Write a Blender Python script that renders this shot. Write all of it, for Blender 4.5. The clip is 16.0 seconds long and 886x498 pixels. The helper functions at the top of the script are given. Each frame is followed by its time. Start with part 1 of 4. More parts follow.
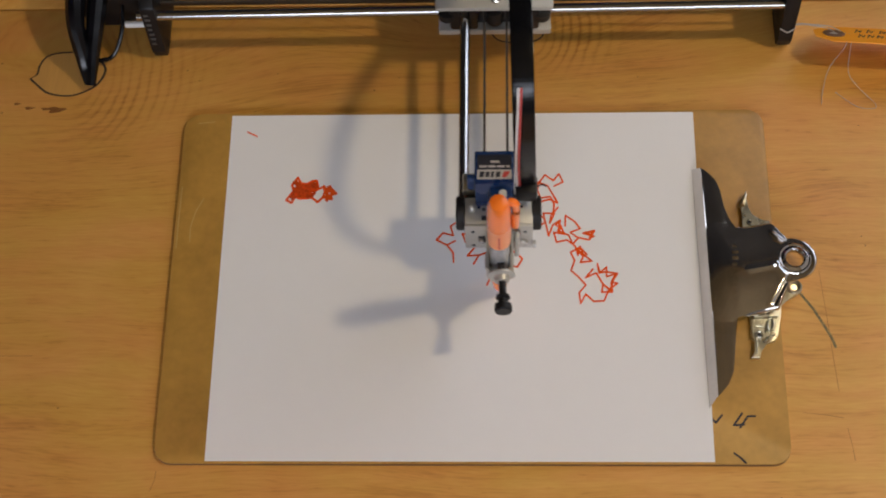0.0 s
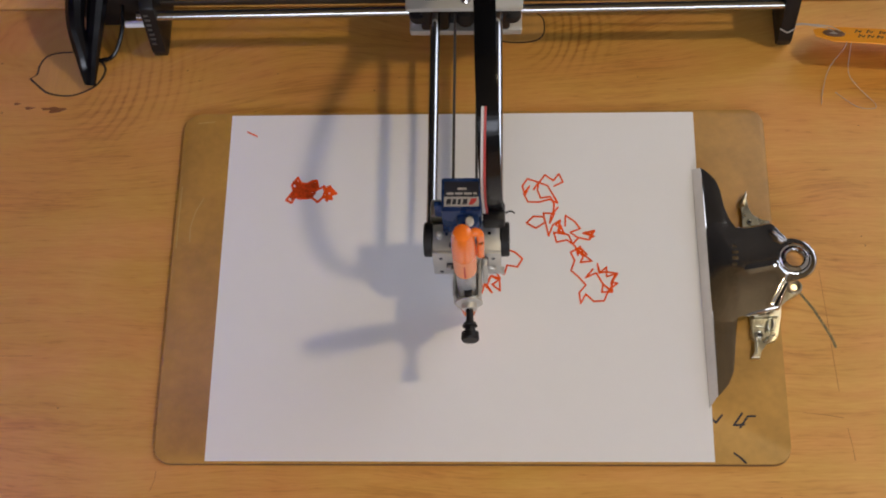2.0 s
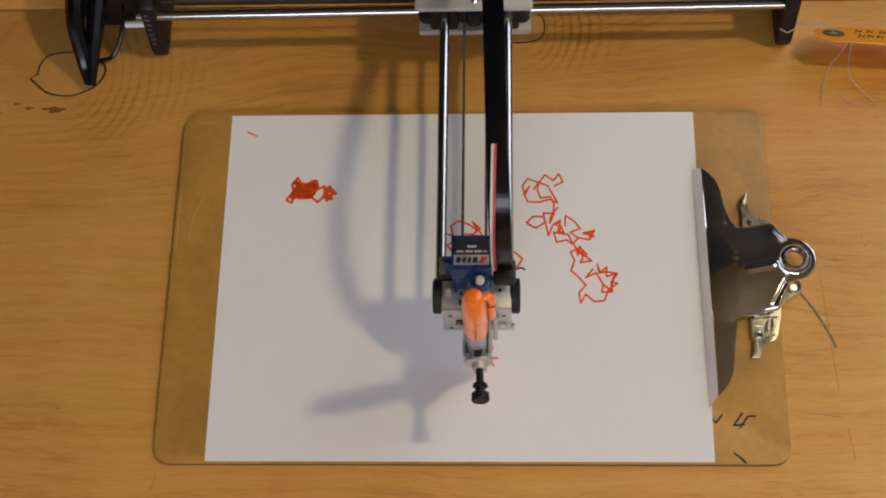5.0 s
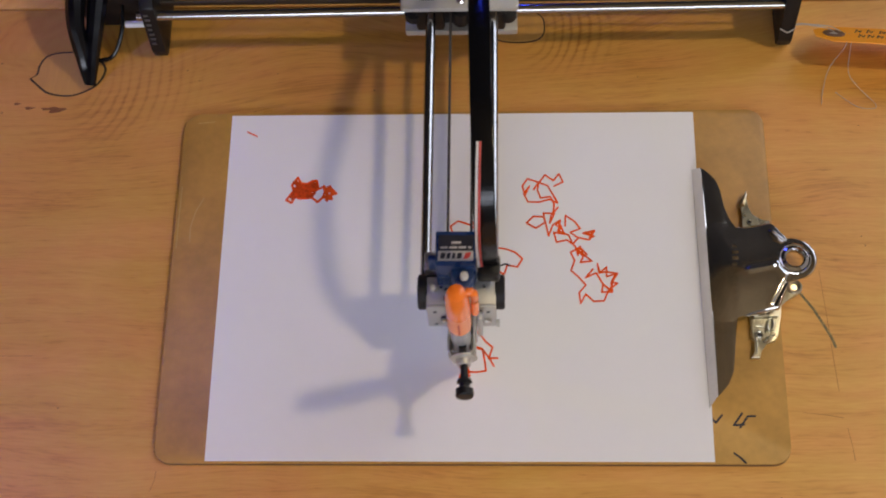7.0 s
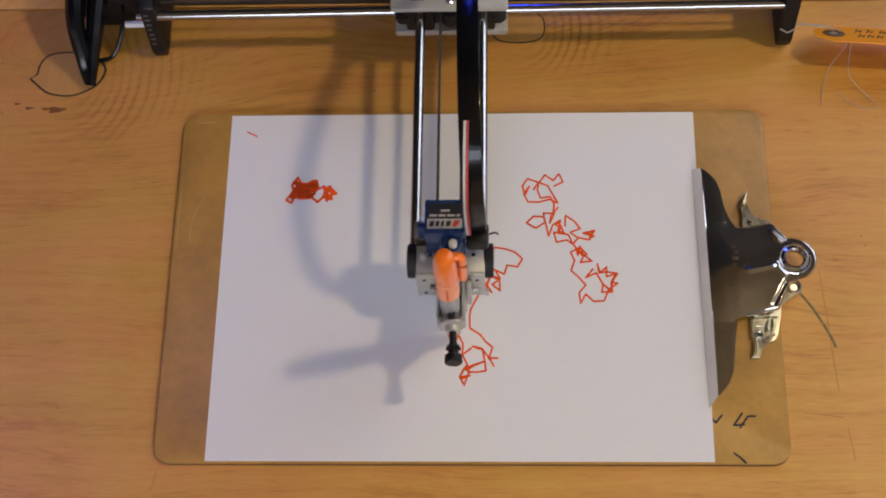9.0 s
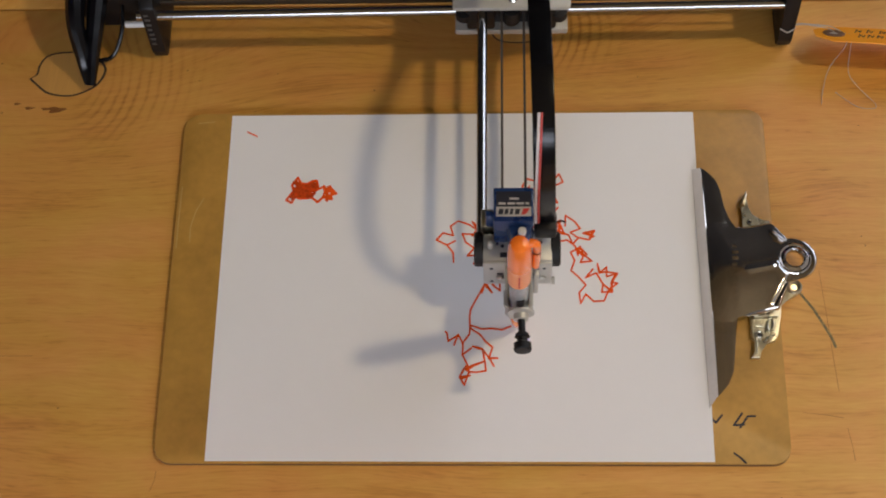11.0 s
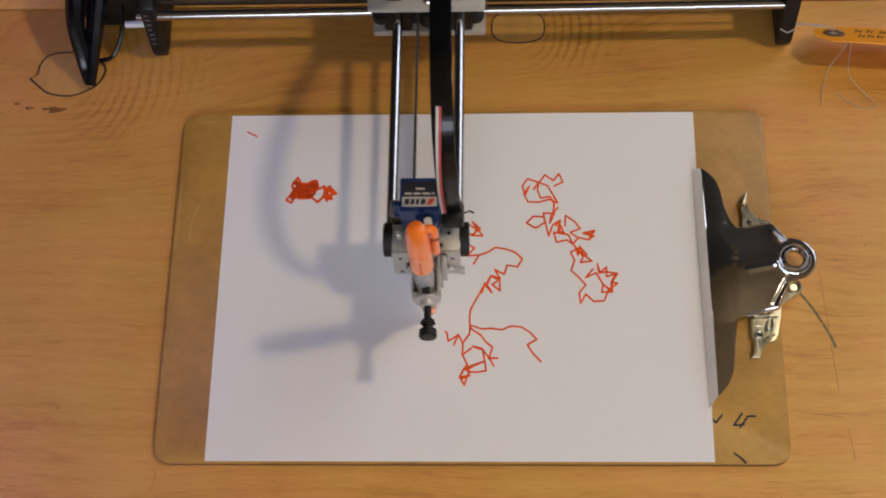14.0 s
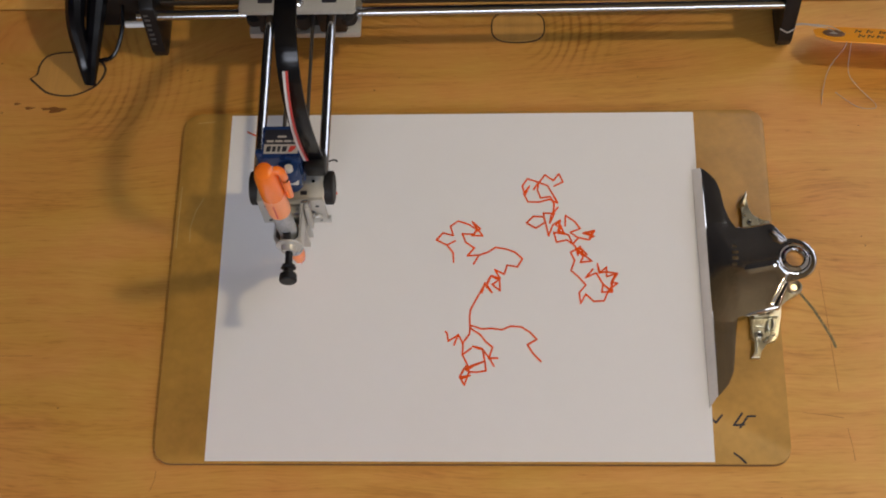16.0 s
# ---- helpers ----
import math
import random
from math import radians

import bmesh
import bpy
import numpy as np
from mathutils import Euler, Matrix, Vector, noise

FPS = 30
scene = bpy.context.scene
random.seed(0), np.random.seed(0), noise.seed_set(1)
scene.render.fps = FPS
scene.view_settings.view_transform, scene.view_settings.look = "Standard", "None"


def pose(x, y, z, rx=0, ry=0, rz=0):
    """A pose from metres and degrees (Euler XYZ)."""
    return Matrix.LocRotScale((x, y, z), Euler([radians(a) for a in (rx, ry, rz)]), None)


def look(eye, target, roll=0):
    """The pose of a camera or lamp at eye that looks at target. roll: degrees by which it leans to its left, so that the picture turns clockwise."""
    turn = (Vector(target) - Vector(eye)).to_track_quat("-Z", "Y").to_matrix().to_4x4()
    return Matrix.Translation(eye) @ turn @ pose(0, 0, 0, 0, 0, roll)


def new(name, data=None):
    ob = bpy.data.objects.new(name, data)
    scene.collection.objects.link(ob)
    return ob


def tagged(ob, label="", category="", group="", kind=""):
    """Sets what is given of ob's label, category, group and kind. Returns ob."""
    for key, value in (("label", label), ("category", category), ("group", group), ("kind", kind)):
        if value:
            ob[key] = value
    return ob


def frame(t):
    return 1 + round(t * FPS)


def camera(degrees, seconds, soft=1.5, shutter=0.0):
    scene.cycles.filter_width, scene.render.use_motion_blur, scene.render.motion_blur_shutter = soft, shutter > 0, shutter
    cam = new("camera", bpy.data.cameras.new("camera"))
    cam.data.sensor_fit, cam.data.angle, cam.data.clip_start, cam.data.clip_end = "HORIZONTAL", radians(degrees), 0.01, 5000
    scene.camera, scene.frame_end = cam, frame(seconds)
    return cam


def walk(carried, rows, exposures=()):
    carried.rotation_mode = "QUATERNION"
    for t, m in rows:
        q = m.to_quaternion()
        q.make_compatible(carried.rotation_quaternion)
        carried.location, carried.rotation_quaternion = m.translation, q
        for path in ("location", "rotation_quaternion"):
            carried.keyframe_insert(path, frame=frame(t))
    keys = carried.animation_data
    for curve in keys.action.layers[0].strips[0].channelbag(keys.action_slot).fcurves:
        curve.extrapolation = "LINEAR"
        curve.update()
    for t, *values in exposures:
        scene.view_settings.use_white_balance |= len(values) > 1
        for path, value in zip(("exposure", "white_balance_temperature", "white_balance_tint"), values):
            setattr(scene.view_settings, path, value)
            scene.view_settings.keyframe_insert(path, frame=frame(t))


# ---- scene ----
cam = camera(34.518, 16.0, soft=1.9, shutter=0.5)
EYE = pose(0.0265, -0.3104, 0.7647, 23.389, 2.401, 0.759)
walk(cam, [(0.0, EYE), (16.0, EYE)], [(0.0, -0.07), (0.35, -0.07), (0.5, -0.17), (0.7, -0.12), (1.0, -0.07), (1.2, -0.13), (1.7, -0.13), (2.0, -0.07), (11.6, -0.05), (12.0, -0.08), (12.4, -0.04), (16.0, -0.06)])

# ---- light ----
world = bpy.data.worlds.new("room_air")
scene.world = world
world.use_nodes = True
world.node_tree.nodes["Background"].inputs[0].default_value = (0.45, 0.5, 0.6, 1)
world.node_tree.nodes["Background"].inputs[1].default_value = 0.3
scene.view_settings.exposure = 0.0

LAMP = (1.05, 0.08, 1.72)
WARM, COOL_FILL = (1.0, 0.79, 0.48), (0.89, 0.925, 1.05)


def area_lamp(name, at, target, size, power, color, shape="RECTANGLE", size_y=None):
    data = bpy.data.lights.new(name, "AREA")
    data.shape, data.size, data.energy, data.color = shape, size, power, color
    if size_y:
        data.size_y = size_y
    ob = new(name, data)
    ob.matrix_world = look(at, target)
    return ob


area_lamp("pendant_bulb", LAMP, (0.0, 0.0, 0.0), 0.125, 10.7, WARM, "DISK")
# Two fill lights added at the unseen windows, for ambient light and rod highlights.
area_lamp("added_fill_light", (1.02, 0.83, 0.85), (0.0, 0.05, 0.0), 0.86, 4.6, COOL_FILL, "RECTANGLE", 0.86)
area_lamp("added_fill_light", (0.2, -2.13, 1.15), (0.2, 0.0, 0.2), 1.8, 26.5, COOL_FILL, "RECTANGLE", 0.6)


# ---- materials ----
def mat(name, color, rough=0.5, metal=0.0, vary=0.12, scale=40.0, bump=0.0, bump_scale=200.0, stretch=(1, 1, 1), coat=0.0, spec=0.5, second=None, emit=0.0, transmission=0.0, fine=None):
    m = bpy.data.materials.new(name)
    m.use_nodes = True
    nt = m.node_tree
    b = nt.nodes["Principled BSDF"]
    b.inputs["Roughness"].default_value, b.inputs["Metallic"].default_value = rough, metal
    b.inputs["Coat Weight"].default_value = coat
    b.inputs["Specular IOR Level"].default_value = spec
    b.inputs["Transmission Weight"].default_value = transmission
    tc = nt.nodes.new("ShaderNodeTexCoord")
    mp = nt.nodes.new("ShaderNodeMapping")
    mp.inputs["Scale"].default_value = stretch
    nt.links.new(tc.outputs["Object"], mp.inputs["Vector"])
    n1 = nt.nodes.new("ShaderNodeTexNoise")
    n1.inputs["Scale"].default_value, n1.inputs["Detail"].default_value = scale, 4
    n2 = nt.nodes.new("ShaderNodeTexNoise")
    n2.inputs["Scale"].default_value, n2.inputs["Detail"].default_value = fine or scale * 9, 3
    add = nt.nodes.new("ShaderNodeMath")
    add.operation = "MULTIPLY_ADD"
    for n in (n1, n2):
        nt.links.new(mp.outputs[0], n.inputs["Vector"])
    nt.links.new(n2.outputs["Fac"], add.inputs[0])
    add.inputs[1].default_value = 0.4
    nt.links.new(n1.outputs["Fac"], add.inputs[2])
    ramp = nt.nodes.new("ShaderNodeValToRGB")
    c2 = second or [min(1, c * (1 + vary)) for c in color]
    ramp.color_ramp.elements[0].position, ramp.color_ramp.elements[1].position = 0.45, 0.95
    ramp.color_ramp.elements[0].color = (*[c * (1 - vary) for c in color], 1)
    ramp.color_ramp.elements[1].color = (*c2, 1)
    nt.links.new(add.outputs[0], ramp.inputs[0])
    nt.links.new(ramp.outputs[0], b.inputs["Base Color"])
    rr = nt.nodes.new("ShaderNodeMapRange")
    rr.inputs["To Min"].default_value, rr.inputs["To Max"].default_value = max(0.02, rough * 0.75), min(1, rough * 1.25)
    nt.links.new(n1.outputs["Fac"], rr.inputs["Value"])
    nt.links.new(rr.outputs[0], b.inputs["Roughness"])
    if bump:
        nb = nt.nodes.new("ShaderNodeTexNoise")
        nb.inputs["Scale"].default_value, nb.inputs["Detail"].default_value = bump_scale, 4
        bp = nt.nodes.new("ShaderNodeBump")
        bp.inputs["Strength"].default_value, bp.inputs["Distance"].default_value = bump, 0.0004
        nt.links.new(mp.outputs[0], nb.inputs["Vector"])
        nt.links.new(nb.outputs["Fac"], bp.inputs["Height"])
        nt.links.new(bp.outputs[0], b.inputs["Normal"])
    if emit:
        b.inputs["Emission Color"].default_value = (*color, 1)
        b.inputs["Emission Strength"].default_value = emit
    return m


def wood(name, light, mid, dark, knots=(), along=1.0):
    """Sliced veneer: long streaks along x, cathedral arches round the knots given as (x, y, reach)."""
    m = bpy.data.materials.new(name)
    m.use_nodes = True
    nt = m.node_tree
    N, L = nt.nodes.new, nt.links.new
    b = nt.nodes["Principled BSDF"]
    tc = N("ShaderNodeTexCoord")
    warp = N("ShaderNodeTexNoise")
    warp.inputs["Scale"].default_value, warp.inputs["Detail"].default_value = 7, 3
    mpw = N("ShaderNodeMapping")
    mpw.inputs["Scale"].default_value = (0.45, 1.0, 1.0)
    L(tc.outputs["Object"], mpw.inputs[0])
    L(mpw.outputs[0], warp.inputs["Vector"])
    sep = N("ShaderNodeSeparateXYZ")
    L(tc.outputs["Object"], sep.inputs[0])

    def op(kind, a, c, d=None):
        n = N("ShaderNodeMath")
        n.operation = kind
        for i, v in enumerate((a, c, d)):
            if v is None:
                continue
            if isinstance(v, (int, float)):
                n.inputs[i].default_value = v
            else:
                L(v, n.inputs[i])
        return n.outputs[0]

    height = op("MULTIPLY_ADD", warp.outputs["Fac"], 0.05, sep.outputs[1])
    for x, y, reach in knots:
        dx = op("MULTIPLY", op("SUBTRACT", sep.outputs[0], x - 0.02), 0.30)
        dy = op("SUBTRACT", sep.outputs[1], y)
        r2 = op("ADD", op("MULTIPLY", dx, dx), op("MULTIPLY", dy, dy))
        swell = op("POWER", 2.718, op("MULTIPLY", r2, -1.0 / (reach * reach)))
        height = op("MULTIPLY_ADD", swell, reach * 1.45, height)
    bands = op("SINE", op("MULTIPLY", height, 520.0), 0.0)
    wide = op("SINE", op("MULTIPLY", height, 130.0), 0.0)
    streak = N("ShaderNodeTexNoise")
    streak.inputs["Scale"].default_value, streak.inputs["Detail"].default_value = 1.0, 5
    comb = N("ShaderNodeCombineXYZ")
    L(op("MULTIPLY", sep.outputs[0], 15.0), comb.inputs[0])
    L(op("MULTIPLY", height, 190.0), comb.inputs[1])
    L(comb.outputs[0], streak.inputs["Vector"])
    pore = N("ShaderNodeTexNoise")
    pore.inputs["Scale"].default_value, pore.inputs["Detail"].default_value = 1.0, 2
    comb2 = N("ShaderNodeCombineXYZ")
    L(op("MULTIPLY", sep.outputs[0], 75.0), comb2.inputs[0])
    L(op("MULTIPLY", height, 800.0), comb2.inputs[1])
    L(comb2.outputs[0], pore.inputs["Vector"])
    blot = N("ShaderNodeTexNoise")
    blot.inputs["Scale"].default_value, blot.inputs["Detail"].default_value = 11, 3
    L(tc.outputs["Object"], blot.inputs["Vector"])
    lines = op("POWER", op("MAXIMUM", op("SINE", op("MULTIPLY", height, 1050.0), 0.0), 0.0), 5.0)
    rough_n = N("ShaderNodeTexNoise")
    rough_n.inputs["Scale"].default_value, rough_n.inputs["Detail"].default_value = 16, 4
    L(tc.outputs["Object"], rough_n.inputs["Vector"])
    fade = op("MAXIMUM", op("MULTIPLY_ADD", rough_n.outputs["Fac"], 3.0, -1.25), 0.0)
    v = op("MULTIPLY_ADD", bands, 0.03, op("MULTIPLY", wide, 0.025))
    calm = 1.0
    for x, y, reach in knots:
        dx, dy = op("SUBTRACT", sep.outputs[0], x + 0.02), op("SUBTRACT", sep.outputs[1], y)
        r2 = op("ADD", op("MULTIPLY", dx, dx), op("MULTIPLY", dy, dy))
        calm = op("MULTIPLY", op("SUBTRACT", 1.0, op("POWER", 2.718, op("MULTIPLY", r2, -0.5 / (reach * reach)))), calm)
    v = op("MULTIPLY_ADD", op("MULTIPLY", op("MULTIPLY", lines, fade), calm), -0.13, op("MULTIPLY", v, calm))
    for x, y, reach in knots:
        dx = op("SUBTRACT", sep.outputs[0], x)
        dy = op("MULTIPLY_ADD", warp.outputs["Fac"], 0.03, op("SUBTRACT", sep.outputs[1], y + 0.015))
        tall = op("MULTIPLY", dy, 0.78)
        e = op("SQRT", op("MULTIPLY_ADD", tall, tall, op("MULTIPLY", dx, dx)), 0.0)
        bent = op("MULTIPLY_ADD", rough_n.outputs["Fac"], 0.020, op("MULTIPLY_ADD", warp.outputs["Fac"], 0.02, e))
        ring = op("POWER", op("MULTIPLY_ADD", op("SINE", op("MULTIPLY", op("POWER", bent, 0.7), 640.0), 0.0), 0.5, 0.5), 2.6)
        flat = op("MULTIPLY", dy, 1.75)
        away = op("DIVIDE", op("SUBTRACT", op("SQRT", op("MULTIPLY_ADD", flat, flat, op("MULTIPLY", dx, dx)), 0.0), reach), reach * 0.62)
        near = op("POWER", 2.718, op("MULTIPLY", op("MULTIPLY", away, away), -1.0))
        side = op("MINIMUM", op("MAXIMUM", op("MULTIPLY_ADD", op("DIVIDE", dx, e), 0.85, 0.25), 0.12), 1.0)
        v = op("MULTIPLY_ADD", op("MULTIPLY", op("MULTIPLY", ring, op("MULTIPLY", near, side)), op("MULTIPLY_ADD", fade, 0.6, 0.55)), -0.30, v)
    fleck = N("ShaderNodeTexNoise")
    fleck.inputs["Scale"].default_value, fleck.inputs["Detail"].default_value = 1.0, 2
    comb3 = N("ShaderNodeCombineXYZ")
    L(op("MULTIPLY", sep.outputs[0], 95.0), comb3.inputs[0])
    L(op("MULTIPLY", height, 420.0), comb3.inputs[1])
    L(comb3.outputs[0], fleck.inputs["Vector"])
    v = op("MULTIPLY_ADD", op("MAXIMUM", op("MULTIPLY_ADD", fleck.outputs["Fac"], 6.0, -3.7), 0.0), -0.15, v)
    v = op("ADD", v, op("MULTIPLY_ADD", streak.outputs["Fac"], 0.38, 0.21))
    v = op("ADD", v, op("MULTIPLY_ADD", pore.outputs["Fac"], 0.44, -0.145))
    v = op("ADD", v, op("MULTIPLY_ADD", blot.outputs["Fac"], 0.60, -0.26))
    ramp = N("ShaderNodeValToRGB")
    e = ramp.color_ramp.elements
    e[0].position, e[0].color = 0.18, (*dark, 1)
    e[1].position, e[1].color = 0.8, (*light, 1)
    k = e.new(0.45)
    k.color = (*mid, 1)
    L(v, ramp.inputs[0])
    hue = N("ShaderNodeTexNoise")
    hue.inputs["Scale"].default_value, hue.inputs["Detail"].default_value = 26, 3
    mph = N("ShaderNodeMapping")
    mph.inputs["Scale"].default_value = (0.5, 1.3, 1.0)
    L(tc.outputs["Object"], mph.inputs[0])
    L(mph.outputs[0], hue.inputs["Vector"])
    tint = N("ShaderNodeValToRGB")
    tint.color_ramp.elements[0].position, tint.color_ramp.elements[0].color = 0.36, (1.0, 0.94, 1.0, 1)
    tint.color_ramp.elements[1].position, tint.color_ramp.elements[1].color = 0.64, (0.95, 1.0, 0.88, 1)
    L(hue.outputs["Fac"], tint.inputs[0])
    mix = N("ShaderNodeMix")
    mix.data_type, mix.blend_type = "RGBA", "MULTIPLY"
    mix.inputs["Factor"].default_value = 1.0
    L(ramp.outputs[0], mix.inputs[6])
    L(tint.outputs[0], mix.inputs[7])
    L(mix.outputs[2], b.inputs["Base Color"])
    rr = N("ShaderNodeMapRange")
    rr.inputs["To Min"].default_value, rr.inputs["To Max"].default_value = 0.38, 0.6
    L(streak.outputs["Fac"], rr.inputs["Value"])
    L(rr.outputs[0], b.inputs["Roughness"])
    bp = N("ShaderNodeBump")
    bp.inputs["Strength"].default_value, bp.inputs["Distance"].default_value = 0.25, 0.0003
    L(pore.outputs["Fac"], bp.inputs["Height"])
    L(bp.outputs[0], b.inputs["Normal"])
    return m


WOOD = wood("varnished_plywood", (0.74, 0.41, 0.108), (0.64, 0.315, 0.070), (0.40, 0.16, 0.033), ((-0.246, 0.1405, 0.050), (0.035, 0.1712, 0.036)))
PATCH = mat("pale_veneer_plug", (0.56, 0.30, 0.080), 0.45, vary=0.12, scale=30, stretch=(3, 0.3, 1))
GAP = mat("dark_glue_joint", (0.05, 0.03, 0.018), 0.7)
KNOT = mat("dark_knot", (0.22, 0.085, 0.02), 0.5, vary=0.3, scale=120)
BOARD = mat("tempered_hardboard", (0.44, 0.235, 0.046), 0.40, vary=0.24, scale=22, bump=0.15, bump_scale=500)
BOARD_EDGE = mat("hardboard_edge", (0.17, 0.085, 0.035), 0.7)
SCUFF = mat("pale_scuff", (0.50, 0.33, 0.11), 0.6)
PAPER = mat("copy_paper", (0.80, 0.785, 0.775), 0.75, vary=0.012, scale=14, bump=0.05, bump_scale=900)
INK = mat("red_orange_ink", (0.80, 0.090, 0.007), 0.6, vary=0.16, scale=160, spec=0.2)
INK_DENSE = mat("soaked_red_ink", (0.55, 0.055, 0.006), 0.5, vary=0.45, scale=420, spec=0.2)
CHROME = mat("chrome_plate", (0.62, 0.60, 0.585), 0.11, 1.0, vary=0.1, scale=60)
STEEL = mat("bright_steel_rod", (0.42, 0.42, 0.43), 0.16, 1.0, vary=0.06, scale=30)
ZINC = mat("zinc_plate", (0.66, 0.63, 0.50), 0.30, 1.0, vary=0.18, scale=70, bump=0.1)
ALU = mat("anodised_aluminium", (0.50, 0.49, 0.455), 0.42, 0.5, vary=0.06, scale=60, bump=0.05, bump_scale=900)
BLACK = mat("black_plastic", (0.007, 0.007, 0.008), 0.45, spec=0.3, vary=0.25, scale=50, bump=0.08)
SLEEVE = mat("black_cable_sleeve", (0.004, 0.004, 0.005), 0.20, spec=0.27, vary=0.3, scale=90)
RUBBER = mat("black_rubber", (0.012, 0.011, 0.011), 0.6, spec=0.3, vary=0.2, scale=70)
BELT = mat("timing_belt", (0.05, 0.043, 0.04), 0.6)
SERVO = mat("blue_servo_case", (0.010, 0.037, 0.130), 0.28, vary=0.2, scale=80)
LABEL_WHITE = mat("label_white", (0.48, 0.45, 0.41), 0.4, vary=0.04)
# Black label print, also the painted shade of holes and slots.
LABEL_AND_SHADE = mat("label_black_and_hole_shade", (0.02, 0.02, 0.03), 0.35)
LABEL_RED = mat("label_red", (0.55, 0.05, 0.04), 0.4)
LETTER = mat("worn_grey_print", (0.07, 0.07, 0.07), 0.6)
WHITE_PL = mat("white_nylon", (0.72, 0.72, 0.7), 0.4, vary=0.04)
ORANGE = mat("orange_cap_plastic", (0.95, 0.20, 0.018), 0.22, vary=0.05, coat=0.3)
ORANGE_SOFT = mat("frosted_orange_plastic", (0.92, 0.33, 0.13), 0.35, vary=0.05)
BARREL = mat("frosted_clear_barrel", (0.30, 0.31, 0.32), 0.25, vary=0.45, scale=150, stretch=(1, 1, 0.3))
WIRE_RED = mat("red_wire", (0.55, 0.06, 0.05), 0.4)
WIRE_WHITE = mat("white_wire", (0.7, 0.67, 0.66), 0.4)
EYELET = mat("brown_fibre", (0.16, 0.09, 0.06), 0.6)
TAG = mat("orange_card_tag", (0.90, 0.36, 0.012), 0.6, vary=0.06, scale=30)
MARKER = mat("black_marker", (0.025, 0.02, 0.025), 0.6)
PENCIL = mat("green_pencil", (0.07, 0.10, 0.08), 0.8, vary=0.6, scale=500, second=(0.36, 0.26, 0.10))
SCRATCH = mat("dark_scratch", (0.40, 0.17, 0.045), 0.8, vary=0.3, scale=300)
STRING = mat("pale_string", (0.42, 0.38, 0.34), 0.5)
# Unseen wall, kept dark for the reflections in the chrome.
DARK_WALL = mat("dark_reflected_wall", (0.022, 0.021, 0.024), 0.8, vary=0.3, scale=3)
WALL = mat("painted_wall", (0.50, 0.49, 0.47), 0.8, vary=0.05, scale=3, bump=0.1)
CEIL = mat("brown_reflected_ceiling", (0.42, 0.31, 0.16), 0.7, vary=0.2, scale=4)
FLOOR = mat("brown_floor", (0.16, 0.10, 0.06), 0.6, vary=0.2, scale=5)
FRAME_W = mat("white_window_paint", (0.75, 0.75, 0.73), 0.5, vary=0.04)
# Glowing pane of the added windows, there for fill and reflections.
FILL_PANE = mat("glowing_fill_pane", (0.70, 0.80, 1.0), 0.3, emit=1.6, vary=0.02)
SHADE = mat("enamel_shade", (0.55, 0.53, 0.5), 0.4)
VIOLET = mat("violet_glow", (0.168, 0.14, 1.0), 0.4, emit=900.0)
BLUE_GLOW = mat("blue_glow", (0.04, 0.07, 1.0), 0.4, emit=19.0)
PURPLE_GLOW = mat("purple_glow", (0.15, 0.09, 1.0), 0.4, emit=72.0)
PINK_GLOW = mat("pink_glow", (1.0, 0.06, 0.38), 0.4, emit=17.0)
RED_GLOW = mat("red_glow", (1.0, 0.12, 0.10), 0.4, emit=22.0)


# ---- builders ----
def mesh_of(name, bm, material, smooth=0.6):
    me = bpy.data.meshes.new(name)
    bmesh.ops.recalc_face_normals(bm, faces=bm.faces)
    bm.to_mesh(me)
    bm.free()
    me.materials.append(material)
    me.set_sharp_from_angle(angle=smooth)
    for poly in me.polygons:
        poly.use_smooth = True
    return me


def part(name, bm, material, parent, label=""):
    ob = new(name, mesh_of(name, bm, material))
    ob.parent = parent
    return tagged(ob, label)


def thing(name, bm, material, label, category, group="", kind=""):
    return tagged(new(name, mesh_of(name, bm, material)), label, category, group, kind)


def empty(name, m, label, category, group="", kind=""):
    ob = new(name)
    ob.matrix_world = m
    return tagged(ob, label, category, group, kind)


def box(x0, x1, y0, y1, z0, z1, bevel=0.0, bm=None, segments=2):
    bm = bm or bmesh.new()
    made = bmesh.ops.create_cube(bm, size=1, matrix=Matrix.Translation(((x0 + x1) / 2, (y0 + y1) / 2, (z0 + z1) / 2)) @ Matrix.Diagonal((x1 - x0, y1 - y0, z1 - z0, 1)))
    if bevel:
        edges = list({e for v in made["verts"] for e in v.link_edges})
        bmesh.ops.bevel(bm, geom=edges, offset=bevel, segments=segments, affect="EDGES", profile=0.5)
    return bm


def rod(a, b, r, r2=None, bm=None, n=20):
    bm = bm or bmesh.new()
    a, b = Vector(a), Vector(b)
    m = Matrix.Translation((a + b) / 2) @ (b - a).to_track_quat("Z", "Y").to_matrix().to_4x4()
    bmesh.ops.create_cone(bm, cap_ends=True, segments=n, radius1=r, radius2=r if r2 is None else r2, depth=(b - a).length, matrix=m)
    return bm


def lathe(profile, a, axis, bm=None, n=28, hollow=False):
    """Turned solid: rows of (distance along the axis, radius) from the point a."""
    bm = bm or bmesh.new()
    q = Vector(axis).normalized().to_track_quat("Z", "Y").to_matrix()
    rings = []
    for d, r in profile:
        rings.append([bm.verts.new(Vector(a) + q @ Vector((r * math.cos(2 * math.pi * i / n), r * math.sin(2 * math.pi * i / n), d))) for i in range(n)])
    for r0, r1 in zip(rings, rings[1:] + rings[:1] if hollow else rings[1:]):
        for i in range(n):
            bm.faces.new((r0[i], r0[(i + 1) % n], r1[(i + 1) % n], r1[i]))
    if not hollow:
        bm.faces.new(rings[0])
        bm.faces.new(rings[-1])
    return bm


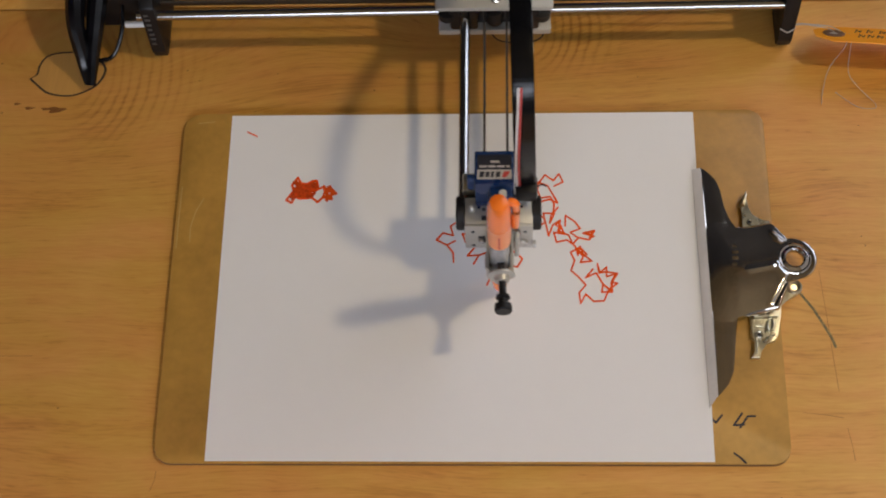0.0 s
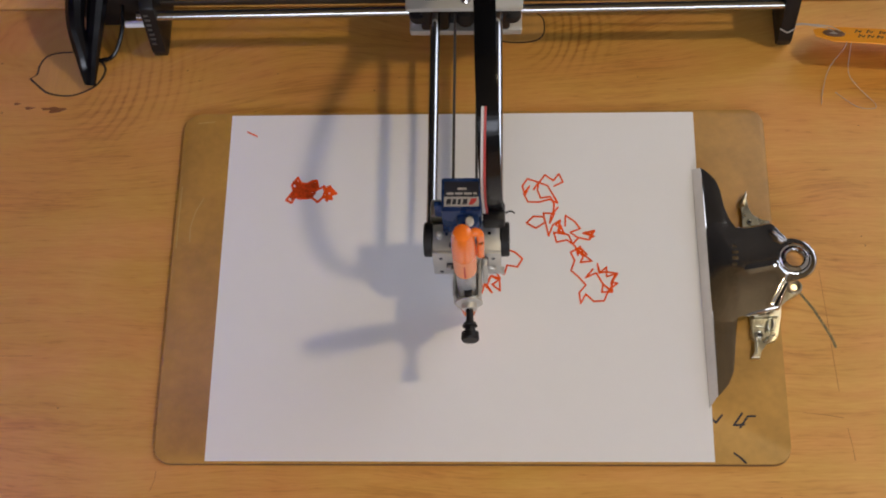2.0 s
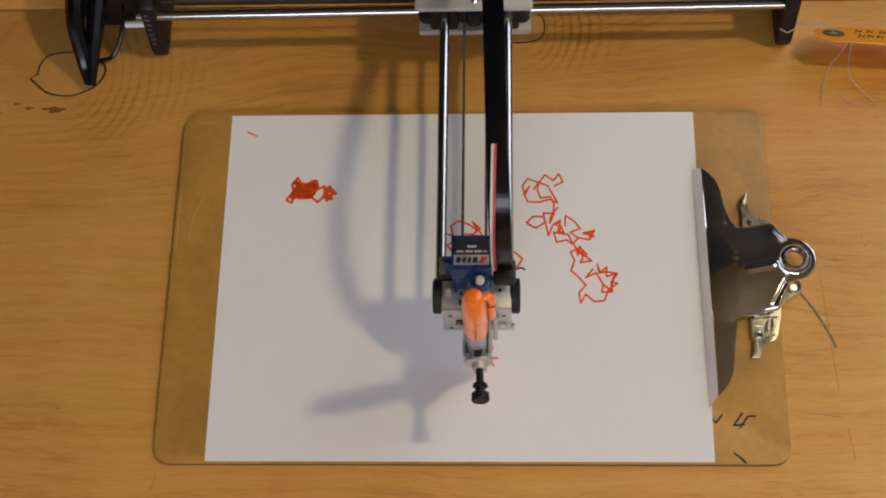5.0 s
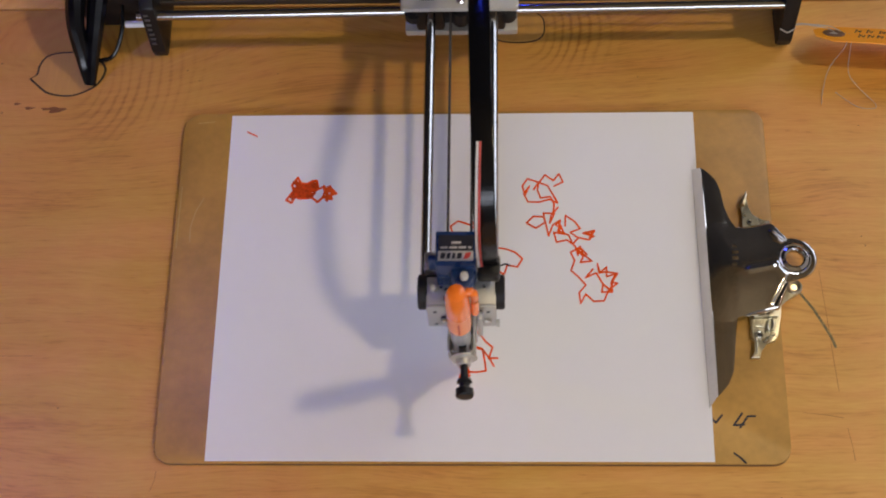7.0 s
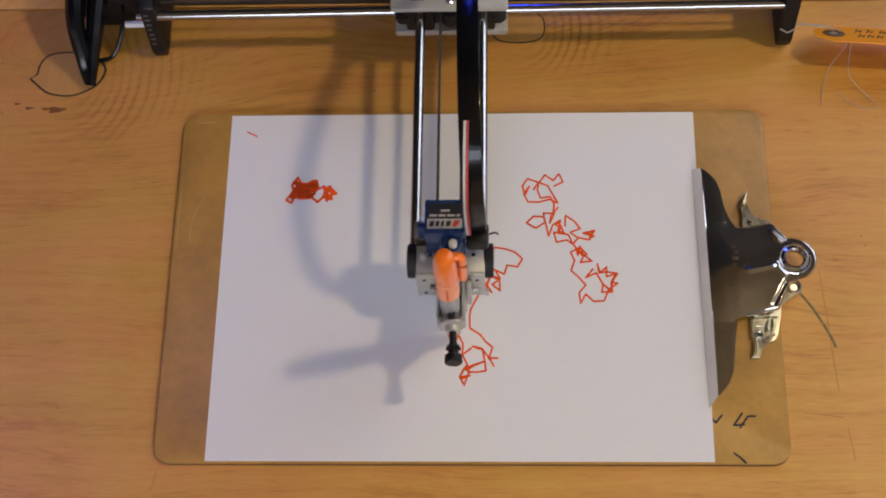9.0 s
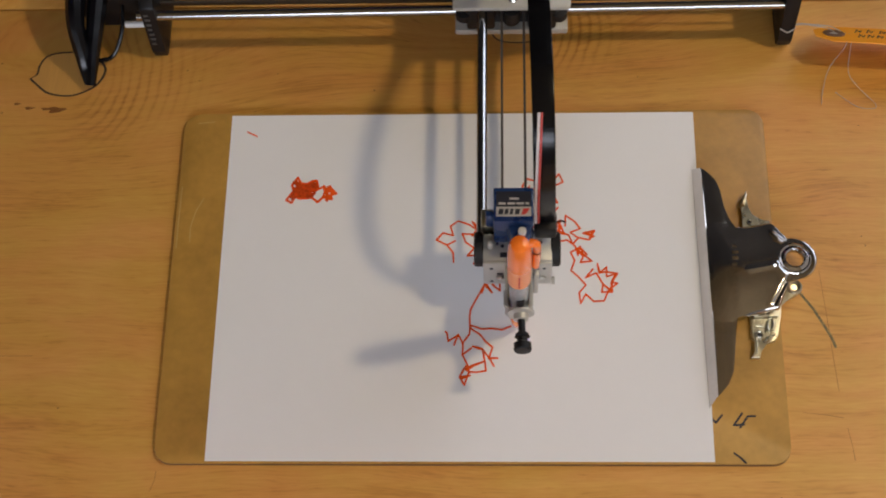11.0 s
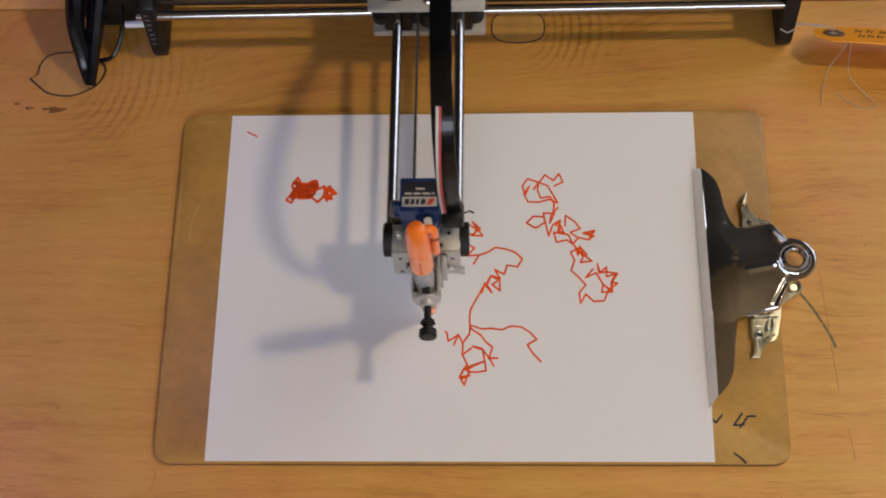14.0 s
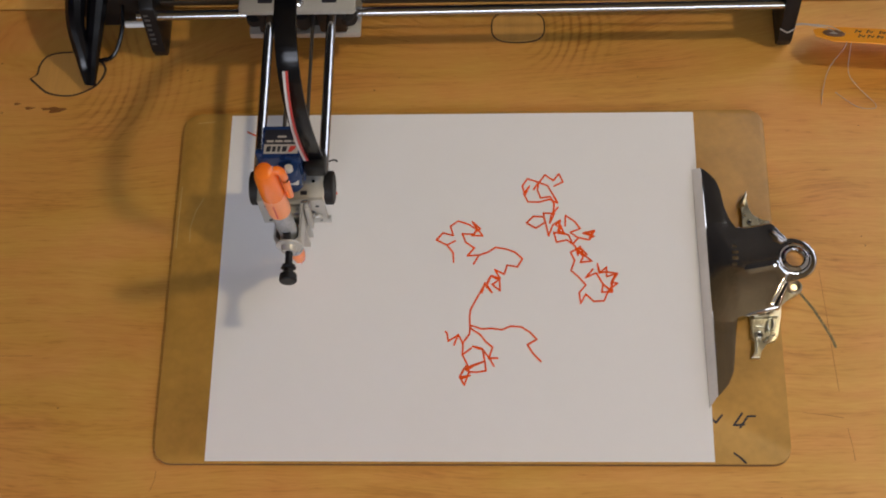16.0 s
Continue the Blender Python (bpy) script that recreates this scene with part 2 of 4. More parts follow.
def curve_points(points, per=8):
    """Smooth line through the points (Catmull-Rom)."""
    P = [Vector(q) for q in points]
    P = [2 * P[0] - P[1]] + P + [2 * P[-1] - P[-2]]
    out = []
    for i in range(1, len(P) - 2):
        for k in range(per):
            s = k / per
            out.append(0.5 * (2 * P[i] + (P[i + 1] - P[i - 1]) * s + (2 * P[i - 1] - 5 * P[i] + 4 * P[i + 1] - P[i + 2]) * s * s + (3 * P[i] - P[i - 1] - 3 * P[i + 1] + P[i + 2]) * s ** 3))
    return out + [P[-2]]


def tube(points, r, bm=None, n=10, smooth=True, flat=1.0):
    bm = bm or bmesh.new()
    P = curve_points(points) if smooth else [Vector(q) for q in points]
    rings = []
    for i, q in enumerate(P):
        d = (P[min(i + 1, len(P) - 1)] - P[max(i - 1, 0)]).normalized()
        side = d.cross(Vector((0, 0, 1)))
        side = side.normalized() if side.length > 1e-4 else Vector((1, 0, 0))
        up = side.cross(d)
        rr = r(i / (len(P) - 1)) if callable(r) else r
        rings.append([bm.verts.new(q + rr * (side * math.cos(2 * math.pi * k / n) + flat * up * math.sin(2 * math.pi * k / n))) for k in range(n)])
    for r0, r1 in zip(rings, rings[1:]):
        for i in range(n):
            bm.faces.new((r0[i], r0[(i + 1) % n], r1[(i + 1) % n], r1[i]))
    bm.faces.new(rings[0])
    bm.faces.new(rings[-1])
    return bm


def prism(outline, z0, z1, bm=None, holes=(), bevel=0.0, axis="z"):
    """A plate with the outline given, between two heights (along z, or along x with the outline in y, z)."""
    bm = bm or bmesh.new()
    put = (lambda u, v, w: (u, v, w)) if axis == "z" else (lambda u, v, w: (w, u, v))
    low = [bm.verts.new(put(u, v, z0)) for u, v in outline]
    high = [bm.verts.new(put(u, v, z1)) for u, v in outline]
    k = len(outline)
    bm.faces.new(low[::-1])
    top = bm.faces.new(high)
    for i in range(k):
        bm.faces.new((low[i], low[(i + 1) % k], high[(i + 1) % k], high[i]))
    if bevel:
        bmesh.ops.bevel(bm, geom=list(top.edges), offset=bevel, segments=2, affect="EDGES", profile=0.5)
    return bm


def rounded(x0, x1, y0, y1, r, n=6):
    out = []
    for cx, cy, a in ((x1 - r, y1 - r, 0), (x0 + r, y1 - r, 90), (x0 + r, y0 + r, 180), (x1 - r, y0 + r, 270)):
        for k in range(n + 1):
            t = radians(a + 90 * k / n)
            out.append((cx + r * math.cos(t), cy + r * math.sin(t)))
    return out


def ellipse(cx, cy, a, b, n=36, wobble=0.0, power=2.0):
    out = []
    for k in range(n):
        t = 2 * math.pi * k / n
        c, s = math.cos(t), math.sin(t)
        w = 1 + wobble * math.sin(3 * t + 1.0) + 0.6 * wobble * math.sin(5 * t)
        out.append((cx + a * w * math.copysign(abs(c) ** (2 / power), c), cy + b * w * math.copysign(abs(s) ** (2 / power), s)))
    return out


def ring_plate(cx, cy, r0, r1, z0, z1, bm=None, n=36):
    bm = bm or bmesh.new()
    rows = []
    for r, z in ((r0, z0), (r1, z0), (r1, z1 - 0.0004), (r1 - 0.0006, z1), (r0 + 0.0006, z1), (r0, z1 - 0.0004)):
        rows.append([bm.verts.new((cx + r * math.cos(2 * math.pi * k / n), cy + r * math.sin(2 * math.pi * k / n), z)) for k in range(n)])
    for a, c in zip(rows, rows[1:] + rows[:1]):
        for k in range(n):
            bm.faces.new((a[k], a[(k + 1) % n], c[(k + 1) % n], c[k]))
    return bm


def line_strip(points, width, z, thick=0.00012, bm=None):
    """A drawn line: flat capsules from point to point."""
    bm = bm or bmesh.new()
    for i, ((ax, ay), (bx, by)) in enumerate(zip(points, points[1:])):
        L = math.hypot(bx - ax, by - ay)
        a = math.atan2(by - ay, bx - ax)
        h = width / 2
        out = [(L + h * math.cos(t), h * math.sin(t)) for t in (radians(-90 + 30 * k) for k in range(7))]
        out += [(h * math.cos(t), h * math.sin(t)) for t in (radians(90 + 30 * k) for k in range(7))]
        out = [(ax + u * math.cos(a) - v * math.sin(a), ay + u * math.sin(a) + v * math.cos(a)) for u, v in out]
        prism(out, z, z + thick + 0.000003 * (i % 60), bm)
    return bm


# ---- unseen room added round the table ----
def wall_with_opening(name, axis, at, thick, u0, u1, w0, w1, z0, z1, top, paint=None, label="plain pale unseen room wall with an opening for the added window"):
    """A wall across x or y, with one window opening from w0 to w1 and z0 to z1."""
    bm = bmesh.new()
    def b(a, c, lo, hi):
        if axis == "x":
            box(at, at + thick, a, c, lo, hi, bm=bm)
        else:
            box(a, c, at, at + thick, lo, hi, bm=bm)
    b(u0, w0, -0.74, top)
    b(w1, u1, -0.74, top)
    b(w0, w1, -0.74, z0)
    b(w0, w1, z1, top)
    return thing(name, bm, paint or WALL, label, "wall", kind="structure")


# Added unseen window: its panes glow to fill the room and show in metal.
def window(name, axis, at, w0, w1, z0, z1):
    root = empty(name, pose(0, 0, 0), "added unseen white window with two glowing fill panes", "window", kind="structure")
    mid = (w0 + w1) / 2
    def b(a, c, lo, hi, t0, t1):
        return box(at + t0, at + t1, a, c, lo, hi, 0.004) if axis == "x" else box(a, c, at + t0, at + t1, lo, hi, 0.004)
    for a, c in ((w0, w0 + 0.05), (mid - 0.025, mid + 0.025), (w1 - 0.05, w1)):
        part("window_frame", b(a, c, z0, z1, -0.03, 0.03), FRAME_W, root)
    for a, c in ((w0 + 0.05, mid - 0.025), (mid + 0.025, w1 - 0.05)):
        part("window_frame", b(a, c, z0, z0 + 0.05, -0.03, 0.03), FRAME_W, root)
        part("window_frame", b(a, c, z1 - 0.05, z1, -0.03, 0.03), FRAME_W, root)
        part("pane", b(a, c, z0 + 0.05, z1 - 0.05, -0.004, 0.004), FILL_PANE, root, "added glowing fill pane")


X0, X1, Y0, Y1, TOP = -2.0, 1.7, -2.2, 0.86, 1.95
# Added wall out of view, near and dark so the clip mirrors darkness.
wall_with_opening("reflection_wall_north", "y", Y1, 0.12, X0 - 0.12, X1 + 0.12, 0.55, 1.5, 0.38, 1.32, TOP, DARK_WALL, "added unseen dark wall that the chrome reflects, with a window opening")
wall_with_opening("wall_south", "y", Y0 - 0.12, 0.12, X0 - 0.12, X1 + 0.12, -0.75, 1.15, 0.82, 1.5, TOP)
thing("wall_west", box(X0 - 0.12, X0, Y0, Y1, -0.74, TOP), WALL, "plain pale painted room wall", "wall", kind="structure")
thing("wall_east", box(X1, X1 + 0.12, Y0, Y1, -0.74, TOP), WALL, "plain pale painted room wall", "wall", kind="structure")
# Ceiling added out of view, brown to warm the reflection on the lever.
thing("ceiling", box(X0 - 0.12, X1 + 0.12, Y0 - 0.12, Y1 + 0.12, TOP, TOP + 0.1), CEIL, "added unseen brown ceiling that the chrome reflects", "ceiling", kind="structure")
thing("floor", box(X0 - 0.12, X1 + 0.12, Y0 - 0.12, Y1 + 0.12, -0.84, -0.74), FLOOR, "brown wooden floor under the table", "floor", kind="structure")
# Both windows are added sources outside the view.
window("fill_window_1", "y", Y1 + 0.06, 0.55, 1.5, 0.38, 1.32)
window("fill_window_2", "y", Y0 - 0.06, -0.75, 1.15, 0.82, 1.5)


def pendant():
    root = empty("pendant_lamp", pose(LAMP[0], LAMP[1], LAMP[2]), "small enamel pendant lamp hanging from the ceiling", "lamp")
    bm = lathe([(0.02, 0.13), (0.06, 0.11), (0.11, 0.05), (0.13, 0.02), (0.135, 0.015), (0.128, 0.012), (0.105, 0.045), (0.055, 0.105), (0.02, 0.125)], (0, 0, 0), (0, 0, 1), hollow=True)
    part("shade", bm, SHADE, root)
    part("cord", rod((0, 0, 0.13), (0, 0, TOP - LAMP[2]), 0.003), BLACK, root)


pendant()


# ---- work table of plywood ----
SEAM = 0.1885
table = empty("work_table", pose(0, 0, 0), "varnished plywood work table with veneer plugs and scratches", "table")
part("board", box(-0.95, 0.95, -0.62, SEAM - 0.0006, -0.018, 0.0, 0.0006), WOOD, table)
part("board", box(-0.95, 0.95, SEAM + 0.0006, 0.74, -0.018, 0.0003, 0.0006), WOOD, table)
for sx in (-0.85, 0.85):
    for sy in (-0.52, 0.62):
        part("leg", box(sx - 0.03, sx + 0.03, sy - 0.03, sy + 0.03, -0.74, -0.0185, 0.003), WOOD, table)
plug = part("plug", prism(ellipse(0.035, 0.1712, 0.0160, 0.0108, power=3.0), -0.002, 0.00035), PATCH, table, "pale oval veneer plug")
part("plug_joint", prism(ellipse(0.035, 0.1712, 0.0170, 0.0118, power=2.8), -0.002, 0.0002), GAP, table, "dark glue line round the plug")
def plug_outline(grow):
    ring = curve_points([(-0.2705, 0.1372, 0), (-0.2665, 0.1405, 0), (-0.2655, 0.1470, 0), (-0.2610, 0.1540, 0), (-0.2500, 0.1565, 0), (-0.2330, 0.1555, 0), (-0.2235, 0.1470, 0), (-0.2225, 0.1400, 0), (-0.2280, 0.1310, 0), (-0.2420, 0.1245, 0), (-0.2570, 0.1262, 0), (-0.2655, 0.1325, 0), (-0.2705, 0.1372, 0)], 5)[:-1]
    c = Vector((-0.2455, 0.1405, 0))
    return [tuple((c + (q - c) * (1 + grow))[:2]) for q in ring]


part("plug", prism(plug_outline(-0.07), -0.002, 0.00035), PATCH, table, "pale irregular veneer plug")
part("plug_joint", prism(plug_outline(0.0), -0.002, 0.0002), GAP, table, "dark broken glue line round the plug")
for x, y, a, c in ((-0.2510, 0.1150, 0.0052, 0.0020), (-0.2677, 0.1164, 0.0028, 0.0009), (-0.2759, 0.1195, 0.0018, 0.0008), (-0.2570, 0.1157, 0.0030, 0.0008)):
    part("knot", prism(ellipse(x, y, a, c, wobble=0.22), -0.001, 0.00016 + 0.00002 * a / 0.001), KNOT, table, "small dark pin knot")
part("pencil_mark", line_strip([(0.1938, -0.0075), (0.2012, -0.0182), (0.2063, -0.0282), (0.2097, -0.0353), (0.2114, -0.0407)], 0.0015, 0.0, 0.0001), PENCIL, table, "green pencil stroke")
for pts in ([(0.2062, 0.0060), (0.2080, -0.0200), (0.2092, -0.0410), (0.2108, -0.0665)], [(0.2135, -0.088), (0.2150, -0.097), (0.2158, -0.106)],
            [(-0.285, -0.045), (-0.27, -0.0455), (-0.245, -0.0455)], [(0.19, -0.079), (0.2, -0.08), (0.212, -0.082)], [(-0.167, -0.113), (-0.1675, -0.118), (-0.1695, -0.124)]):
    part("scratch", line_strip(pts, 0.00032, 0.0, 0.00008), SCRATCH, table)
random.seed(4)
for k in range(26):
    x, y = random.uniform(-0.3, 0.3), random.choice((random.uniform(-0.17, -0.112), random.uniform(0.11, 0.15), random.uniform(-0.1, 0.1)))
    if -0.17 < x < 0.185 and -0.112 < y < 0.112:
        x = math.copysign(random.uniform(0.19, 0.28), x)
    part("speck", prism(ellipse(x, y, random.uniform(0.0003, 0.0007), random.uniform(0.0002, 0.0005), n=8), 0, 0.00009), KNOT, table)


# ---- clipboard ----
BZ, PZ = 0.0032, 0.0034
board = empty("clipboard", pose(0, 0, 0), "brown hardboard clipboard with a chrome spring clip", "clipboard")
part("board", prism(rounded(-0.1685, 0.1812, -0.1091, 0.1094, 0.0095), 0.0, BZ, bevel=0.0006), BOARD, board)
part("edge_band", prism(rounded(-0.16865, 0.18125, -0.1094, 0.10945, 0.0096), 0.0001, BZ - 0.0009), BOARD_EDGE, board, "dark band round the board edge")
for pts in ([(0.1395, -0.0835), (0.1415, -0.0858), (0.1450, -0.0815)], [(0.1560, -0.0805), (0.1512, -0.0872), (0.1568, -0.0868)], [(0.1545, -0.0885), (0.157, -0.0850), (0.1590, -0.0822), (0.1630, -0.0820)], [(0.1503, -0.1030), (0.153, -0.1050), (0.1562, -0.1082)]):
    part("marker_stroke", line_strip(pts, 0.0012, BZ, 0.0001), MARKER, board, "black marker stroke")
for pts in ([(-0.153, 0.052), (-0.157, 0.044), (-0.1595, 0.033), (-0.1590, 0.024)], [(-0.160, 0.103), (-0.150, 0.104)], [(-0.1665, 0.06), (-0.1668, 0.04), (-0.1668, 0.02)]):
    part("scuff", line_strip(pts, 0.0006, BZ, 0.00006), SCUFF, board, "pale scuff")


def clip():
    """One stamped sheet: a jaw bent down on the paper that runs on into a ribbed lever with a hanging hole."""
    lean = 0.19
    edge_s = [-0.0740, -0.0701, -0.0686, -0.0646, -0.0575, -0.0427, -0.0274, -0.0270, -0.0257, -0.0192, -0.0129, -0.0115, -0.0070, -0.0019, 0.0056, 0.0125, 0.0152, 0.0187, 0.0236, 0.0266, 0.0269, 0.0340, 0.0421, 0.0521, 0.0602, 0.0662, 0.0690, 0.0726]
    edge_x = [0.1386, 0.1423, 0.1443, 0.1488, 0.1521, 0.1538, 0.1558, 0.1793, 0.1800, 0.1828, 0.1858, 0.1870, 0.1870, 0.1870, 0.1870, 0.1870, 0.1862, 0.1836, 0.1808, 0.1776, 0.1586, 0.1552, 0.1528, 0.1515, 0.1490, 0.1447, 0.1422, 0.1372]
    band, waist, rx, ry = 0.0043, 0.1572, 0.1898, 0.0067
    ribs = (((0.1637, 0.0000), (0.1788, 0.0027), 0.0010), ((0.1788, 0.0027), (0.1837, -0.0032), 0.0010), ((0.1782, 0.0233), (0.1823, 0.0184), 0.0009), ((0.1768, -0.0195), (0.1845, -0.0060), -0.0008))
    front = lambda s: 0.13755 - 0.0119 * s

    def right(s):
        """Right edge of the sheet; round about the hanging hole."""
        x, c = float(np.interp(s, edge_s, edge_x)), s + lean * (rx - waist) - ry
        root = (lean * c) ** 2 - (1 + lean * lean) * (c * c - 0.0126 ** 2)
        return x if root < 0 else max(x, rx + (math.sqrt(root) - lean * c) / (1 + lean * lean))

    ramp = lambda v, a, c: min(1.0, max(0.0, (v - a) / (c - a)))

    def surface(x, y):
        s = y - lean * (x - waist)
        d = x - front(s)
        if d < band:
            return PZ + 0.0003 + (0.0082 - 0.0016 * abs(s / 0.07) ** 3) * (d / band) ** 0.9
        z = BZ + 0.0087 + 0.0038 * math.sin(min(1.0, (d - band) / 0.0150) * 1.5) - 0.0016 * abs(s / 0.07) ** 3
        mid = 0.0005 + 0.0062 * ramp(x, 0.158, 0.188)
        z -= (0.0031 - 0.0019 * ramp(x, 0.172, 0.186)) * ramp(x, 0.140, 0.154) * min(1.15, ((y - mid) / 0.028) ** 2)
        if x > 0.156:
            rim = min(0.0267 - s, s + 0.0271)
            z -= 0.0020 * ramp(x, 0.159, 0.168) * max(0.0, 1 - max(0.0, rim) / 0.0020) ** 2
            out = right(s) - x
            z -= 0.0010 * max(0.0, 1 - max(0.0, out) / 0.0012) ** 2 if x > 0.172 else 0.0
            for (ax, ay), (cx, cy), high in ribs:
                t = ramp((x - ax) * (cx - ax) + (y - ay) * (cy - ay), 0.0, (cx - ax) ** 2 + (cy - ay) ** 2)
                far = math.hypot(x - ax - t * (cx - ax), y - ay - t * (cy - ay))
                z += high * math.exp(-(far / 0.0012) ** 2)
        return z

    rows = sorted(set([-0.0740, -0.0720, -0.0710, -0.0272, -0.0268, 0.0265, 0.0268, 0.0271, 0.0700, 0.0710, 0.0718, 0.0726] + [round(v, 5) for v in np.linspace(-0.0700, 0.0690, 200)]))
    bm, tops = bmesh.new(), []
    for s in rows:
        x0, x1 = front(s), right(s)
        x1 = max(x1, x0 + 0.00002)
        xb, xm = min(x0 + band, x1), min(x1, waist)
        line = [x0 + (xb - x0) * k / 8 for k in range(8)] + [xb + (xm - xb) * k / 22 for k in range(22)] + [xm + (max(x1, xm) - xm) * k / 70 for k in range(71)]
        tops.append([bm.verts.new((x, s + lean * (x - waist), surface(x, s + lean * (x - waist)))) for x in line])
    for r0, r1 in zip(tops, tops[1:]):
        for k in range(len(r0) - 1):
            c = (r0[k].co + r1[k + 1].co) / 2
            if max((r0[k + 1].co - r0[k].co).length, (r1[k + 1].co - r1[k].co).length) < 2e-6 or (c.x - rx) ** 2 + (c.y - ry) ** 2 < 0.0075 ** 2:
                continue
            bm.faces.new((r0[k], r0[k + 1], r1[k + 1], r1[k]))
    bmesh.ops.remove_doubles(bm, verts=bm.verts, dist=1e-6)
    loose = [v for v in bm.verts if not v.link_faces]
    bmesh.ops.delete(bm, geom=loose, context="VERTS")
    rim_edges = [e for e in bm.edges if len(e.link_faces) == 1]
    under = {v: bm.verts.new((v.co.x, v.co.y, v.co.z - 0.0008)) for v in list(bm.verts)}
    for face in list(bm.faces):
        bm.faces.new([under[v] for v in reversed(face.verts)])
    for e in rim_edges:
        a, c = e.verts
        bm.faces.new((a, c, under[c], under[a]))
    sheet_metal = part("clip_lever", bm, CHROME, board, "stamped chrome jaw and ribbed lever with a hanging hole")
    rz = surface(rx - 0.0124, ry) - 0.0004
    part("rim", lathe([(-0.0010, 0.0048), (0.0006, 0.0050), (0.0014, 0.0060), (0.0008, 0.0070), (0.0004, 0.0078), (0.0009, 0.0086), (0.0005, 0.0094), (-0.0006, 0.0102), (-0.0022, 0.0102), (-0.0022, 0.0048)], (rx, ry, rz), (0, 0, 1), hollow=True, n=48), CHROME, sheet_metal, "raised rim of the hanging hole")
    for k in range(9):
        y = 0.0140 - 0.0039 * k
        x = 0.1552 - 0.0002 * k
        z = surface(x + 0.0015, y + 0.001)
        part("embossed_bar", box(x, x + (0.0034 if k % 3 else 0.0026), y, y + 0.0018, z - 0.0008, z + 0.00012), CHROME, sheet_metal)
    # zinc base plate that shows at both sides of the lever
    ear = [(0.1640, 0.0200), (0.1640, 0.0320), (0.1643, 0.0413), (0.1629, 0.0450), (0.1664, 0.0522), (0.1672, 0.0497), (0.1672, 0.0435), (0.1693, 0.0381), (0.1739, 0.0351), (0.1794, 0.0344), (0.1800, 0.0200)]
    tongue = [(0.1900, -0.0010), (0.1945, -0.0050), (0.1935, -0.0095), (0.1904, -0.0120), (0.1855, -0.0144), (0.1817, -0.0178)]
    tail = [(0.1817, -0.0223), (0.1790, -0.0358), (0.1772, -0.0391), (0.1721, -0.0404), (0.1686, -0.0448), (0.1680, -0.0491), (0.1630, -0.0491), (0.1654, -0.0458), (0.1660, -0.0388), (0.1639, -0.0374), (0.1641, -0.0252)]
    bz = BZ + 0.0030
    base = part("clip_base", prism(ear[::-1] + tail[::-1] + tongue[::-1], BZ, bz, bevel=0.0005), ZINC, board, "stamped zinc base plate with a notched tail")
    part("tooth", prism([(0.1632, 0.0440), (0.1664, 0.0522), (0.1671, 0.0500), (0.1648, 0.0430)], bz - 0.0005, bz + 0.0030, bevel=0.0003), ZINC, base)
    part("lobe", lathe([(0, 0.0020), (0.0012, 0.0022), (0.0016, 0.0034), (0.0010, 0.0044), (-0.0006, 0.0044), (-0.0006, 0.0020)], (0.1900, -0.0072, bz), (0, 0, 1), hollow=True), ZINC, base)
    for x, y, r in ((0.1684, -0.0357, 0.0023), (0.1678, 0.0337, 0.0018)):
        part("rivet", lathe([(-0.0004, r * 0.5), (0.0004, r * 0.55), (0.0010, r * 0.8), (0.0006, r), (-0.0004, r * 1.05)], (x, y, bz), (0, 0, 1), hollow=True), ZINC, base)
        # Shade inside the rivet, painted as a dark disc.
        part("rivet_shade", rod((x, y, bz - 0.0001), (x, y, bz + 0.0002), r * 0.55, n=14), LABEL_AND_SHADE, base, "flat dark disc for the shade in a rivet hole")
    part("loop", tube([(0.1748 + 0.0016 * math.cos(a) + 0.0006 * math.sin(a), -0.0300 + 0.0034 * math.sin(a), bz + 0.0008) for a in np.linspace(0, 6.28, 13)], 0.0007, n=8), ZINC, base)
    for pts in ([(0.1668, -0.0300), (0.1712, -0.0312), (0.1722, -0.0345)], [(0.1700, -0.0405), (0.1735, -0.0372), (0.1782, -0.0362)], [(0.1662, -0.0345), (0.1664, -0.0420), (0.1658, -0.0470)]):
        part("bead", tube([(x, y, bz) for x, y in pts], 0.0006, n=8), ZINC, base)
    for y0, y1 in ((-0.0262, -0.0252), (0.0252, 0.0262)):
        part("lug", box(0.1660, 0.1790, y0, y1, bz - 0.0004, BZ + 0.0070, 0.0004), ZINC, base)
    for s in (1, -1):
        part("spring", tube([(0.172 + 0.0026 * math.cos(a), 0.001 + s * (0.010 + 0.0011 * a / 3), BZ + 0.0058 + 0.0022 * math.sin(a)) for a in np.linspace(0, 22, 46)], 0.0006, n=6), STEEL, base)


clip()

# ---- paper and drawings ----
sheet = thing("paper_sheet", box(-0.1397, 0.1397, -0.10795, 0.10795, BZ + 0.00002, PZ), PAPER, "white letter-size paper sheet with red-orange line drawings", "paper")


def on_paper(points, cx, cy):
    return [(cx + 0.001 * x, cy + 0.001 * y) for x, y in points]


CLUSTER_A = [(-103.36, 50.88), (-99.21, 56.92), (-100.53, 60.67), (-97.2, 65.52), (-95.07, 61.75), (-90.98, 61.35), (-88.36, 63.21), (-85.77, 63.56), (-84.79, 59.43), (-86.35, 56.83), (-81.08, 59.78), (-79.56, 56.04), (-77.7, 59.76), (-76.55, 56.76), (-73.54, 54.99), (-76.1, 54.16), (-79.69, 51.58), (-76.31, 51.19), (-79.74, 52.69), (-78.95, 50.09), (-80.44, 53.07), (-82.39, 51.6), (-84.74, 49.28), (-88.16, 52.38), (-90.5, 52.02), (-95.54, 51.69), (-98.31, 52.82), (-100.22, 49.01), (-103.36, 50.88)]
DASH = [(-129.53, 96.72), (-123.62, 93.57)]
